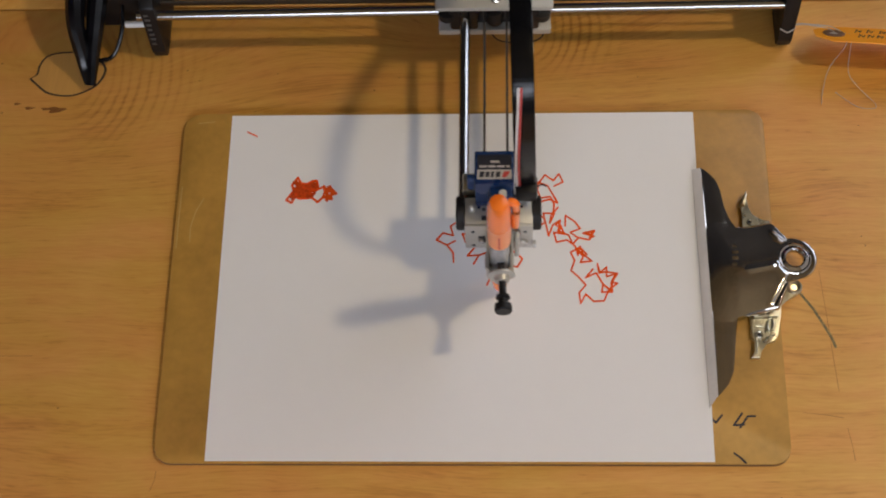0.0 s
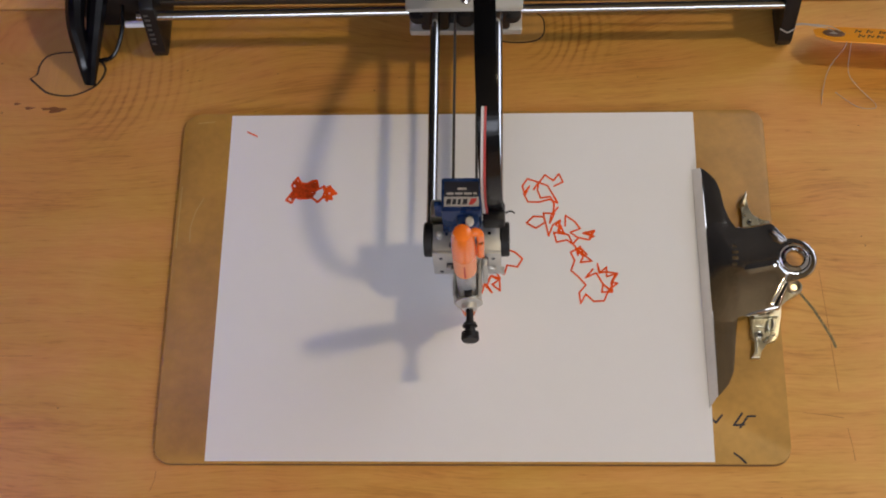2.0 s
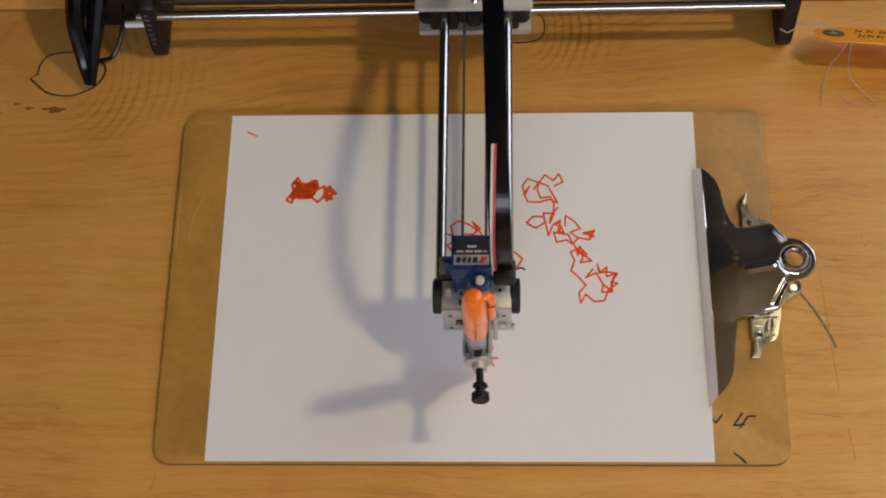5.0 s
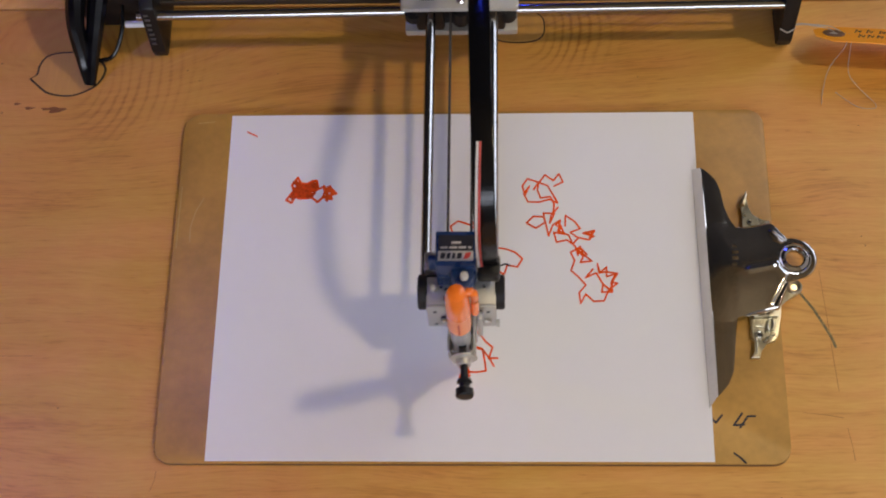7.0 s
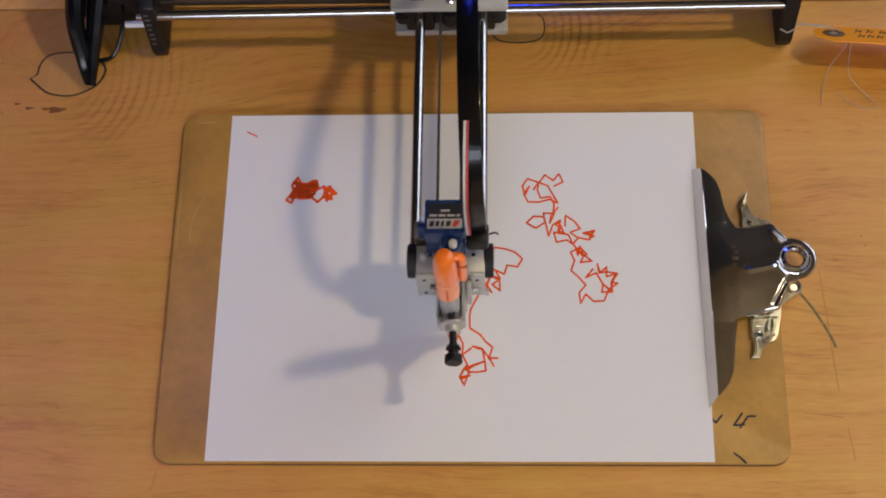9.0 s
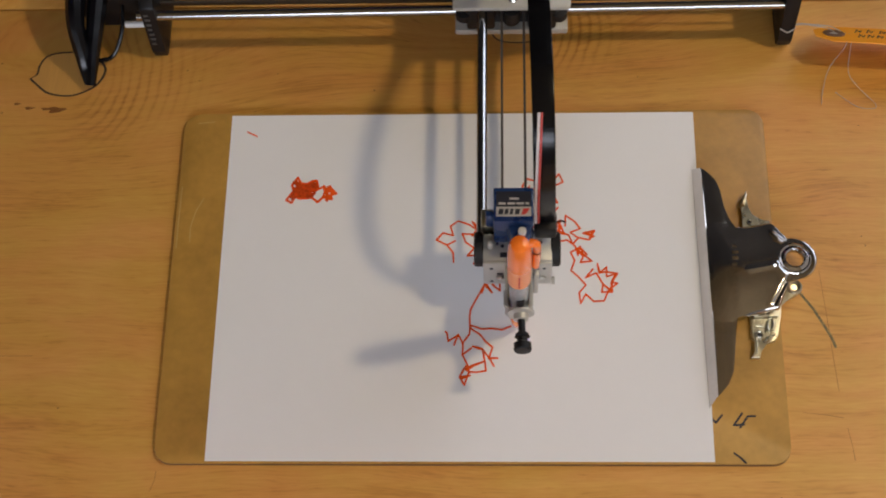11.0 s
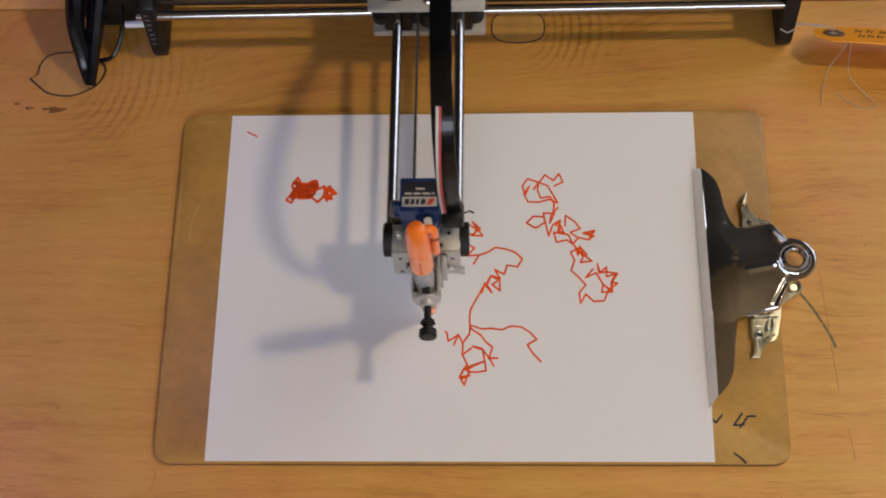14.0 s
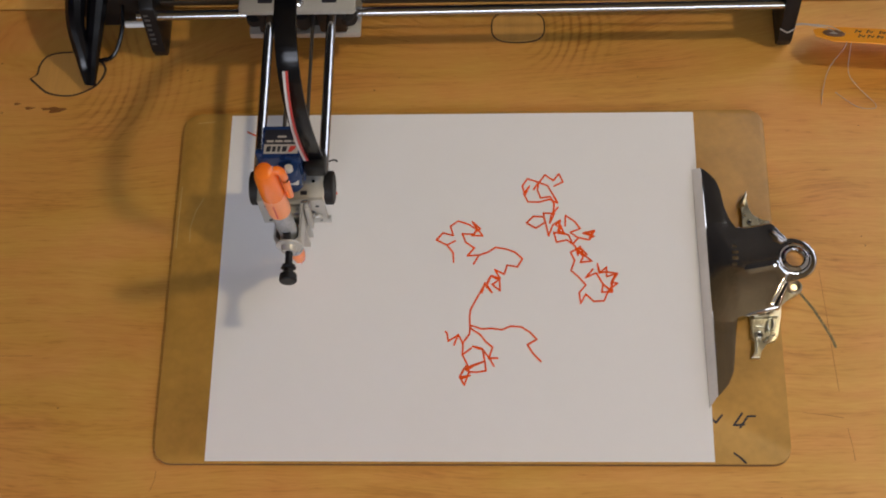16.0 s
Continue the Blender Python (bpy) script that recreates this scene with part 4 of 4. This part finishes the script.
def cable_curve(ey):
    """Side view (y, z) of the loop for an arm end at ey, with its length kept."""
    s, e = Vector((0.1687, 0.078)), Vector((ey + 0.0327, 0.077))
    lo, hi = 0.02, 0.4
    for _ in range(24):
        h = (lo + hi) / 2
        pts = []
        for k in range(121):
            t = k / 120
            p1, p2 = s + Vector((0.0, 1.0)) * h * 0.43, e + Vector((-0.17, 0.985)) * h
            pts.append(s * (1 - t) ** 3 + 3 * p1 * t * (1 - t) ** 2 + 3 * p2 * t * t * (1 - t) + e * t ** 3)
        length = sum((b - a).length for a, b in zip(pts, pts[1:]))
        lo, hi = (h, hi) if length < CABLE_L else (lo, h)
    step, out, run, want = CABLE_L / LINKS, [], 0.0, 0.0
    for a, b in zip(pts, pts[1:]):
        d = (b - a).length
        while run + d >= want - 1e-9 and len(out) <= LINKS:
            out.append(a.lerp(b, (want - run) / d))
            want += step
        run += d
    while len(out) <= LINKS:
        out.append(pts[-1])
    return out


def links():
    step = CABLE_L / LINKS
    sleeve = mesh_of("cable_link", prism(rounded(-0.0056, 0.0056, -0.0009, 0.0009, 0.0006, 2), -step * 0.60, step * 0.60), SLEEVE)
    white = mesh_of("wire", box(-0.0014, 0.0, 0.0008, 0.0020, -step * 0.56, step * 0.56, 0.0004), WIRE_WHITE)
    red = mesh_of("wire", box(0.0001, 0.0013, 0.0008, 0.0020, -step * 0.56, step * 0.56, 0.0004), WIRE_RED)
    for k in range(LINKS):
        ob = new("cable_link", sleeve)
        ob.parent = plotter
        link_objs.append(ob)
        if k >= LINKS - 36:
            for me in (white, red):
                w = new("wire", me)
                w.parent = ob
                w.location.x = -0.0016 - 0.0024 * math.sin(min(1.0, (k - LINKS + 36) / 28) * math.pi / 2)


links()


# ---- paper tag on a string ----
STRINGS = [([(0.2318, 0.1533, 0.0180), (0.2330, 0.1483, 0.0120), (0.2232, 0.1362, 0.0060), (0.2189, 0.1231, 0.0015), (0.2176, 0.1140, 0.0005)], 0.00022),
           ([(0.2341, 0.1525, 0.0180), (0.2361, 0.1502, 0.0140), (0.2342, 0.1341, 0.0060), (0.2388, 0.1260, 0.0030), (0.2453, 0.1192, 0.0010), (0.2496, 0.1140, 0.0005), (0.2486, 0.1109, 0.0005), (0.2396, 0.1118, 0.0005), (0.2324, 0.1169, 0.0005), (0.2265, 0.1225, 0.0005)], 0.00022),
           ([(0.1980, 0.1585, 0.0180), (0.2049, 0.1588, 0.0200), (0.2127, 0.1573, 0.0210), (0.2220, 0.1560, 0.0210), (0.2284, 0.1533, 0.0200)], 0.00040),
           ([(0.1985, 0.1575, 0.0190), (0.2060, 0.1578, 0.0205), (0.2130, 0.1562, 0.0215), (0.2215, 0.1548, 0.0205), (0.2250, 0.1530, 0.0195)], 0.00035)]


def tag():
    """A tilted card, built flat round its own eyelet end; its near edge is lifted."""
    root = empty("card_tag", pose(0.2144, 0.1533, 0.018, -41, 0, -4.6), "orange card tag with handwriting, tied on with thin string", "tag")
    outline = [(-0.0010, -0.0062), (0.0085, -0.0150), (0.0800, -0.0152), (0.0800, 0.0152), (0.0085, 0.0150), (-0.0010, 0.0062)]
    card = part("card", prism(outline, -0.00025, 0.00025), TAG, root)
    part("eyelet", ring_plate(0.0105, 0.0, 0.0026, 0.0066, 0.0002, 0.0010), EYELET, card, "brown fibre eyelet")
    part("eyelet_hole", prism(ellipse(0.0105, 0.0, 0.0026, 0.0026, n=20), 0.0002, 0.0004), WALL, card)
    words = [[(x, y), (x + 0.0016, y + 0.0052), (x + 0.0028, y + 0.0006), (x + 0.0040, y + 0.0038)] for x, y in ((0.0240, 0.0050), (0.0310, 0.0054), (0.0385, 0.0050), (0.0460, 0.0052), (0.0245, -0.0046), (0.0300, -0.0044), (0.0355, -0.0046), (0.0410, -0.0044), (0.0465, -0.0046))]
    for pts in words:
        part("ink_stroke", line_strip(pts, 0.0009, 0.0003, 0.0001), MARKER, card, "dark handwritten stroke")
    back = root.matrix_world.inverted()
    for pts, r in STRINGS:
        bm = tube(pts, r, n=6)
        bmesh.ops.transform(bm, matrix=back, verts=bm.verts)
        part("string", bm, STRING, root)


tag()


# ---- coloured party lights beside the table, out of view ----
def flasher(name, at, aim, glow, label):
    """A glowing disc at the bottom of a black can that turns inside an open-fronted box."""
    root = empty(name, look(at, aim), label, "stage light")
    bm = bmesh.new()
    w = 0.11
    box(-w, w, -w, w, 0.10, 0.11, bm=bm)
    for s in (-1, 1):
        box(s * w - 0.004, s * w + 0.004, -w, w, -0.10, 0.10, bm=bm)
        box(-w + 0.004, w - 0.004, s * w - 0.004, s * w + 0.004, -0.10, 0.10, bm=bm)
    part("housing", bm, BLACK, root)
    head = part("lamp_can", lathe([(-0.03, 0.036), (0.05, 0.036), (0.05, 0.033), (-0.03, 0.033)], (0, 0, 0), (0, 0, 1), hollow=True), BLACK, root)
    part("lens", rod((0, 0, 0.0), (0, 0, 0.004), 0.0325), glow, head, "glowing coloured lens")
    stand = part("stand", rod((at[0], at[1], at[2] - 0.09), (at[0], at[1], 0.008), 0.010), BLACK, root)
    stand.matrix_parent_inverse = root.matrix_world.inverted()
    foot = part("stand_foot", lathe([(0.0, 0.07), (0.006, 0.07), (0.010, 0.03)], (at[0], at[1], 0.0), (0, 0, 1)), BLACK, root)
    foot.matrix_parent_inverse = root.matrix_world.inverted()
    return head


def colour_wheel(at, aim, glow):
    """A drum with a blue lens in one mouth and a pink one in the other, turning in a box with an open front."""
    root = empty("colour_wheel_light", look(at, aim), "black party light whose drum turns a blue or pink lens", "stage light")
    bm, w = bmesh.new(), 0.10
    box(-w, w, -w, w, 0.092, 0.10, bm=bm)
    for s in (-1, 1):
        box(s * w - 0.004, s * w + 0.004, -w, w, -0.09, 0.0915, bm=bm)
        box(-w + 0.0045, w - 0.0045, s * w - 0.004, s * w + 0.004, -0.09, 0.0915, bm=bm)
    part("housing", bm, BLACK, root)
    drum = part("lamp_drum", lathe([(-0.045, 0.060), (0.045, 0.060), (0.045, 0.057), (-0.045, 0.057)], (0, 0, 0), (0, 0, 1), hollow=True), BLACK, root)
    part("lens", rod((0, 0, -0.006), (0, 0, -0.003), 0.0565, n=32), glow, drum, "glowing blue lens")
    part("lens", rod((0, 0, 0.003), (0, 0, 0.006), 0.0565, n=32), PINK_GLOW, drum, "glowing pink lens")
    stand = part("stand", rod((at[0], at[1], at[2] - 0.10), (at[0], at[1], 0.008), 0.010), BLACK, root)
    foot = part("stand_foot", lathe([(0.0, 0.07), (0.006, 0.07), (0.010, 0.03)], (at[0], at[1], 0.0), (0, 0, 1)), BLACK, root)
    for ob in (stand, foot):
        ob.matrix_parent_inverse = root.matrix_world.inverted()
    return drum


VIOLET_HEAD = flasher("violet_party_light", (-0.62, 0.05, 0.95), (0.0, 0.0, 0.0), VIOLET, "black party light with a violet lens")
LEFT_HEAD = colour_wheel((-0.56, -0.16, 0.24), (-0.27, 0.12, 0.0), PURPLE_GLOW)
BACK_HEAD = colour_wheel((0.01, 0.60, 0.27), (0.02, 0.10, 0.14), BLUE_GLOW)
RED_HEAD = flasher("red_party_light", (-0.60, 0.34, 0.30), (-0.25, 0.05, 0.0), RED_GLOW, "black party light with a red lens")

# ---- the pen's way over the paper: seconds and millimetres ----
WAY_A = [(0, 23.36, -7.57), (0.15, 18.82, -3.71), (0.3, 22.72, -0.92), (0.4, 18.17, 1.56), (0.5, 16.09, -1.95), (0.62, 15.9, -4.05), (0.8, 18.72, -8.71), (1, 15.25, -4.75), (1.15, 14.69, -2.65), (1.35, 12.89, -8.69), (1.5, 12.33, -7.54), (1.58, 14.69, -3.35), (1.75, 9.34, -13.34), (1.88, 6.46, -19.08), (2, 5.94, -23.45), (2.2, 6.2, -30.31), (2.4, 11.54, -33.96), (2.5, 13.37, -35.94), (2.6, 14.75, -38.15), (2.8, 19.03, -41.87), (3, 17.21, -47.59), (3.1, 16.89, -48.59), (3.3, 21.88, -48.37), (3.5, 19.98, -48.26), (3.6, 17.21, -48.26)]
WAY_B = [(3.6, 17.21, -48.26), (3.72, 19.75, -53.05), (3.82, 16.89, -47.92), (3.95, 12.97, -42.64), (4, 11.47, -42.2), (4.08, 7.86, -41.28), (4.2, 11.15, -42.7), (4.35, 13.39, -43.21), (4.6, 14.67, -50.27), (4.8, 15.31, -55.84), (5.05, 9.52, -56.7), (5.25, 5.81, -56.37), (5.5, 3.24, -64.12), (5.7, 0.54, -59.49), (5.95, 4.2, -53.03), (6.1, 6.35, -56.93), (6.3, 3.04, -54.4), (6.42, 0.54, -59.49), (6.5, 2.26, -60.25), (6.7, 6.36, -58.59), (6.85, 0.54, -59.49), (7, 3.26, -54.4)]
WAY_C = [(7, 3.26, -54.4), (7.15, 9.5, -51.93), (7.28, 14.45, -50.27), (7.4, 8.33, -52.93), (7.5, 5.55, -54.9), (7.6, 4.74, -51.93), (7.75, 2.02, -46.33), (7.9, 5.73, -43.37), (8, 7, -42.39), (8.15, 2.02, -46.33), (8.35, 2.29, -39.58), (8.5, -0.41, -34.38), (8.7, -2.82, -40.48), (8.85, -0.51, -34.48), (9, -2.73, -36.08), (9.1, -6.04, -38.11), (9.2, -6.84, -33.35), (9.3, -7.72, -32.43)]
WAY_D = [(9.65, 1.97, -39.58), (9.8, 5.9, -33.95), (9.95, 6.2, -30.31), (10.05, 7.25, -28.84), (10.25, 12.62, -30.9), (10.45, 18.49, -30.57), (10.65, 24.16, -31.37), (10.85, 29.39, -29.23), (11.08, 35.25, -29.69), (11.3, 40.24, -32.93), (11.5, 44.01, -37.18), (11.68, 38.66, -40.45), (11.84, 41.78, -45.61), (12, 46.06, -50.3)]
HOME = [(12.55, 46.1, -50.3), (12.75, 39.7, -47.6), (13.0, 29.7, -43.1), (13.5, 7.0, -33.4), (14.0, -16.1, -23.3), (14.5, -38.6, -13.1), (15.0, -61.5, -3.1), (15.5, -84.4, 7.0), (15.64, -89.8, 8.4), (15.75, -91.5, 8.5), (16.0, -91.5, 8.5)]
UP = 0.004

strokes = []
for way in (WAY_A, WAY_B, WAY_C, WAY_D):
    for (t0, ax, ay), (t1, bx, by) in zip(way, way[1:]):
        cx, cy = (ax + bx) / 2, (ay + by) / 2
        ob = part("ink_stroke", line_strip(on_paper([(ax - cx, ay - cy), (bx - cx, by - cy)], 0, 0), PEN_W, 0.0, 0.00013 + 0.000004 * (len(strokes) % 5)), INK, sheet)
        strokes.append((ob, cx * 0.001, cy * 0.001, t1))


def pen_height(t):
    if 9.32 < t < 9.62:
        return UP
    if t >= 12.24:
        return UP
    return 0.0


# seconds and how far each coloured light is turned towards the table (1: full)
VIOLET_ON = [(0.0, 0.0), (0.4, 0.03), (0.5, 0.34), (0.6, 0.42), (0.7, 0.18), (0.8, 0.05), (1.0, 0.0), (1.1, 0.05), (1.2, 0.4), (1.3, 0.9), (1.4, 0.52), (1.5, 0.42), (1.6, 0.6), (1.7, 0.5), (1.8, 0.2), (1.9, 0.05), (2.0, 0.03), (2.2, 0.0),
             (3.7, 0.0), (3.9, 0.10), (4.0, 0.06), (4.1, 0.02), (4.2, 0.0), (6.2, 0.06), (6.5, 0.05), (6.9, 0.16), (7.0, 0.12)]
VIOLET_ON += [(7.2, 0.14), (7.5, 0.07), (7.7, 0.07), (7.9, 0.03), (8.4, 0.0), (8.5, 0.03), (8.6, 0.06), (8.7, 0.5), (8.8, 0.4), (8.9, 0.08), (9.0, 0.04), (9.1, 0.05), (9.2, 0.35), (9.4, 0.05), (9.6, 0.0), (11.3, 0.0), (11.7, 0.0), (11.8, 0.10), (11.9, 0.10), (12.0, 0.07), (12.1, 0.06),
              (12.2, 0.0), (13.6, 0.0), (13.7, 0.05), (14.0, 0.02), (14.2, 0.01), (14.4, 0.08), (14.6, 0.07), (14.8, 0.0), (16.0, 0.0)]
RED_ON = [(0.0, 0.0), (1.1, 0.0), (1.2, 0.2), (1.5, 0.3), (1.6, 0.3), (1.8, 0.0), (3.0, 0.0), (3.1, 0.9), (3.2, 0.0), (6.3, 0.1), (6.5, 0.12), (6.7, 0.12), (7.0, 0.1), (7.4, 0.2), (7.6, 0.0), (8.6, 0.0), (9.0, 0.06), (9.2, 0.0), (12.3, 0.0), (13.5, 0.2), (13.8, 0.8), (13.9, 0.1), (14.5, 0.15), (15.0, 0.0), (16.0, 0.05)]

# the drum behind the plotter: seconds, degrees (0: blue lens to the table, 180: pink lens, 90: dark)
WHEEL = [(0.0, 90), (2.75, 90), (2.8, 130), (2.9, 160), (2.95, 100), (3.0, 42), (3.05, 70), (3.1, 90), (3.8, 90), (3.85, 45), (3.9, 0), (4.0, 0), (4.05, 45), (4.1, 80), (4.2, 90), (6.1, 90), (6.3, 150), (6.4, 178), (6.5, 170), (6.55, 95), (6.6, 15), (6.7, 95), (6.8, 175), (6.9, 120), (7.0, 55), (7.2, 70), (7.4, 90), (8.5, 80), (8.6, 45), (8.7, 5), (8.8, 0), (8.9, 30), (9.0, 35), (9.1, 50), (9.2, 10), (9.4, 70), (9.6, 90), (16.0, 90)]

# the same for the drum at the side of the table
SIDE_WHEEL = [(0.0, 90), (0.3, 90), (0.4, 60), (0.5, 38), (0.6, 38), (0.7, 90), (1.1, 90), (1.2, 45), (1.3, 20), (1.5, 40), (1.6, 40), (1.8, 90), (7.1, 90), (7.3, 50), (7.4, 25), (7.5, 20), (7.6, 45), (7.8, 90), (8.6, 90), (8.7, 45), (8.8, 50), (8.9, 90), (9.1, 90), (9.2, 40), (9.4, 90), (11.7, 90), (11.8, 40), (11.9, 22), (12.0, 20), (12.1, 60), (12.2, 90), (16.0, 90)]


def motions():
    way = WAY_A + WAY_B[1:] + WAY_C[1:] + WAY_D + HOME
    way = [(t, x * 0.001, y * 0.001) for t, x, y in way]
    times = [r[0] for r in way]
    walk(CARRIAGE, [(t, pose(x, 0.0083 * x, 0)) for t, x, y in way])
    walk(ARM, [(t, pose(x, y - BASE.y, 0)) for t, x, y in way])
    lifts = sorted(set(times + [9.32, 9.40, 9.55, 9.63, 12.12, 12.24]))
    at = lambda t: (float(np.interp(t, times, [r[1] for r in way])), float(np.interp(t, times, [r[2] for r in way])))
    walk(LIFT, [(t, pose(at(t)[0], at(t)[1] - BASE.y, pen_height(t))) for t in lifts])
    walk(PEN, [(t, pose(at(t)[0], at(t)[1], PZ + pen_height(t), 3.6, 0, 0)) for t in lifts])
    dense = sorted(set(round(0.1 * k, 2) for k in range(161)))
    for k, ob in enumerate(link_objs):
        ob_rows = []
        for t in dense:
            x, y = at(t)
            pts = CURVES.setdefault(round(y, 5), None) or cable_curve(y)
            CURVES[round(y, 5)] = pts
            a, b = pts[k], pts[k + 1]
            m = (a + b) / 2
            tilt = math.degrees(math.atan2(b.x - a.x, b.y - a.y))
            ob_rows.append((t, pose(x + 0.0142 - 0.0065 * (1 - k / LINKS), m.x - BASE.y, m.y, -tilt, 0, 0)))
        walk(ob, ob_rows)
    for ob, cx, cy, t in strokes:
        low, high = pose(cx, cy, PZ - 0.0012), pose(cx, cy, PZ)
        walk(ob, [(0.0, low), (max(0.04, t - 0.07), low), (t, high), (16.0, high)])
    for head, turns in ((BACK_HEAD, WHEEL), (LEFT_HEAD, SIDE_WHEEL)):
        walk(head, [(t, pose(0, 0, 0, 0, a, 0)) for t, a in turns])
    for head, turns in ((VIOLET_HEAD, VIOLET_ON), (RED_HEAD, RED_ON)):
        walk(head, [(t, pose(0, 0, 0, -86 if f <= 0 else -64 * (1 - f), 0, 0)) for t, f in turns])


CURVES = {}
motions()
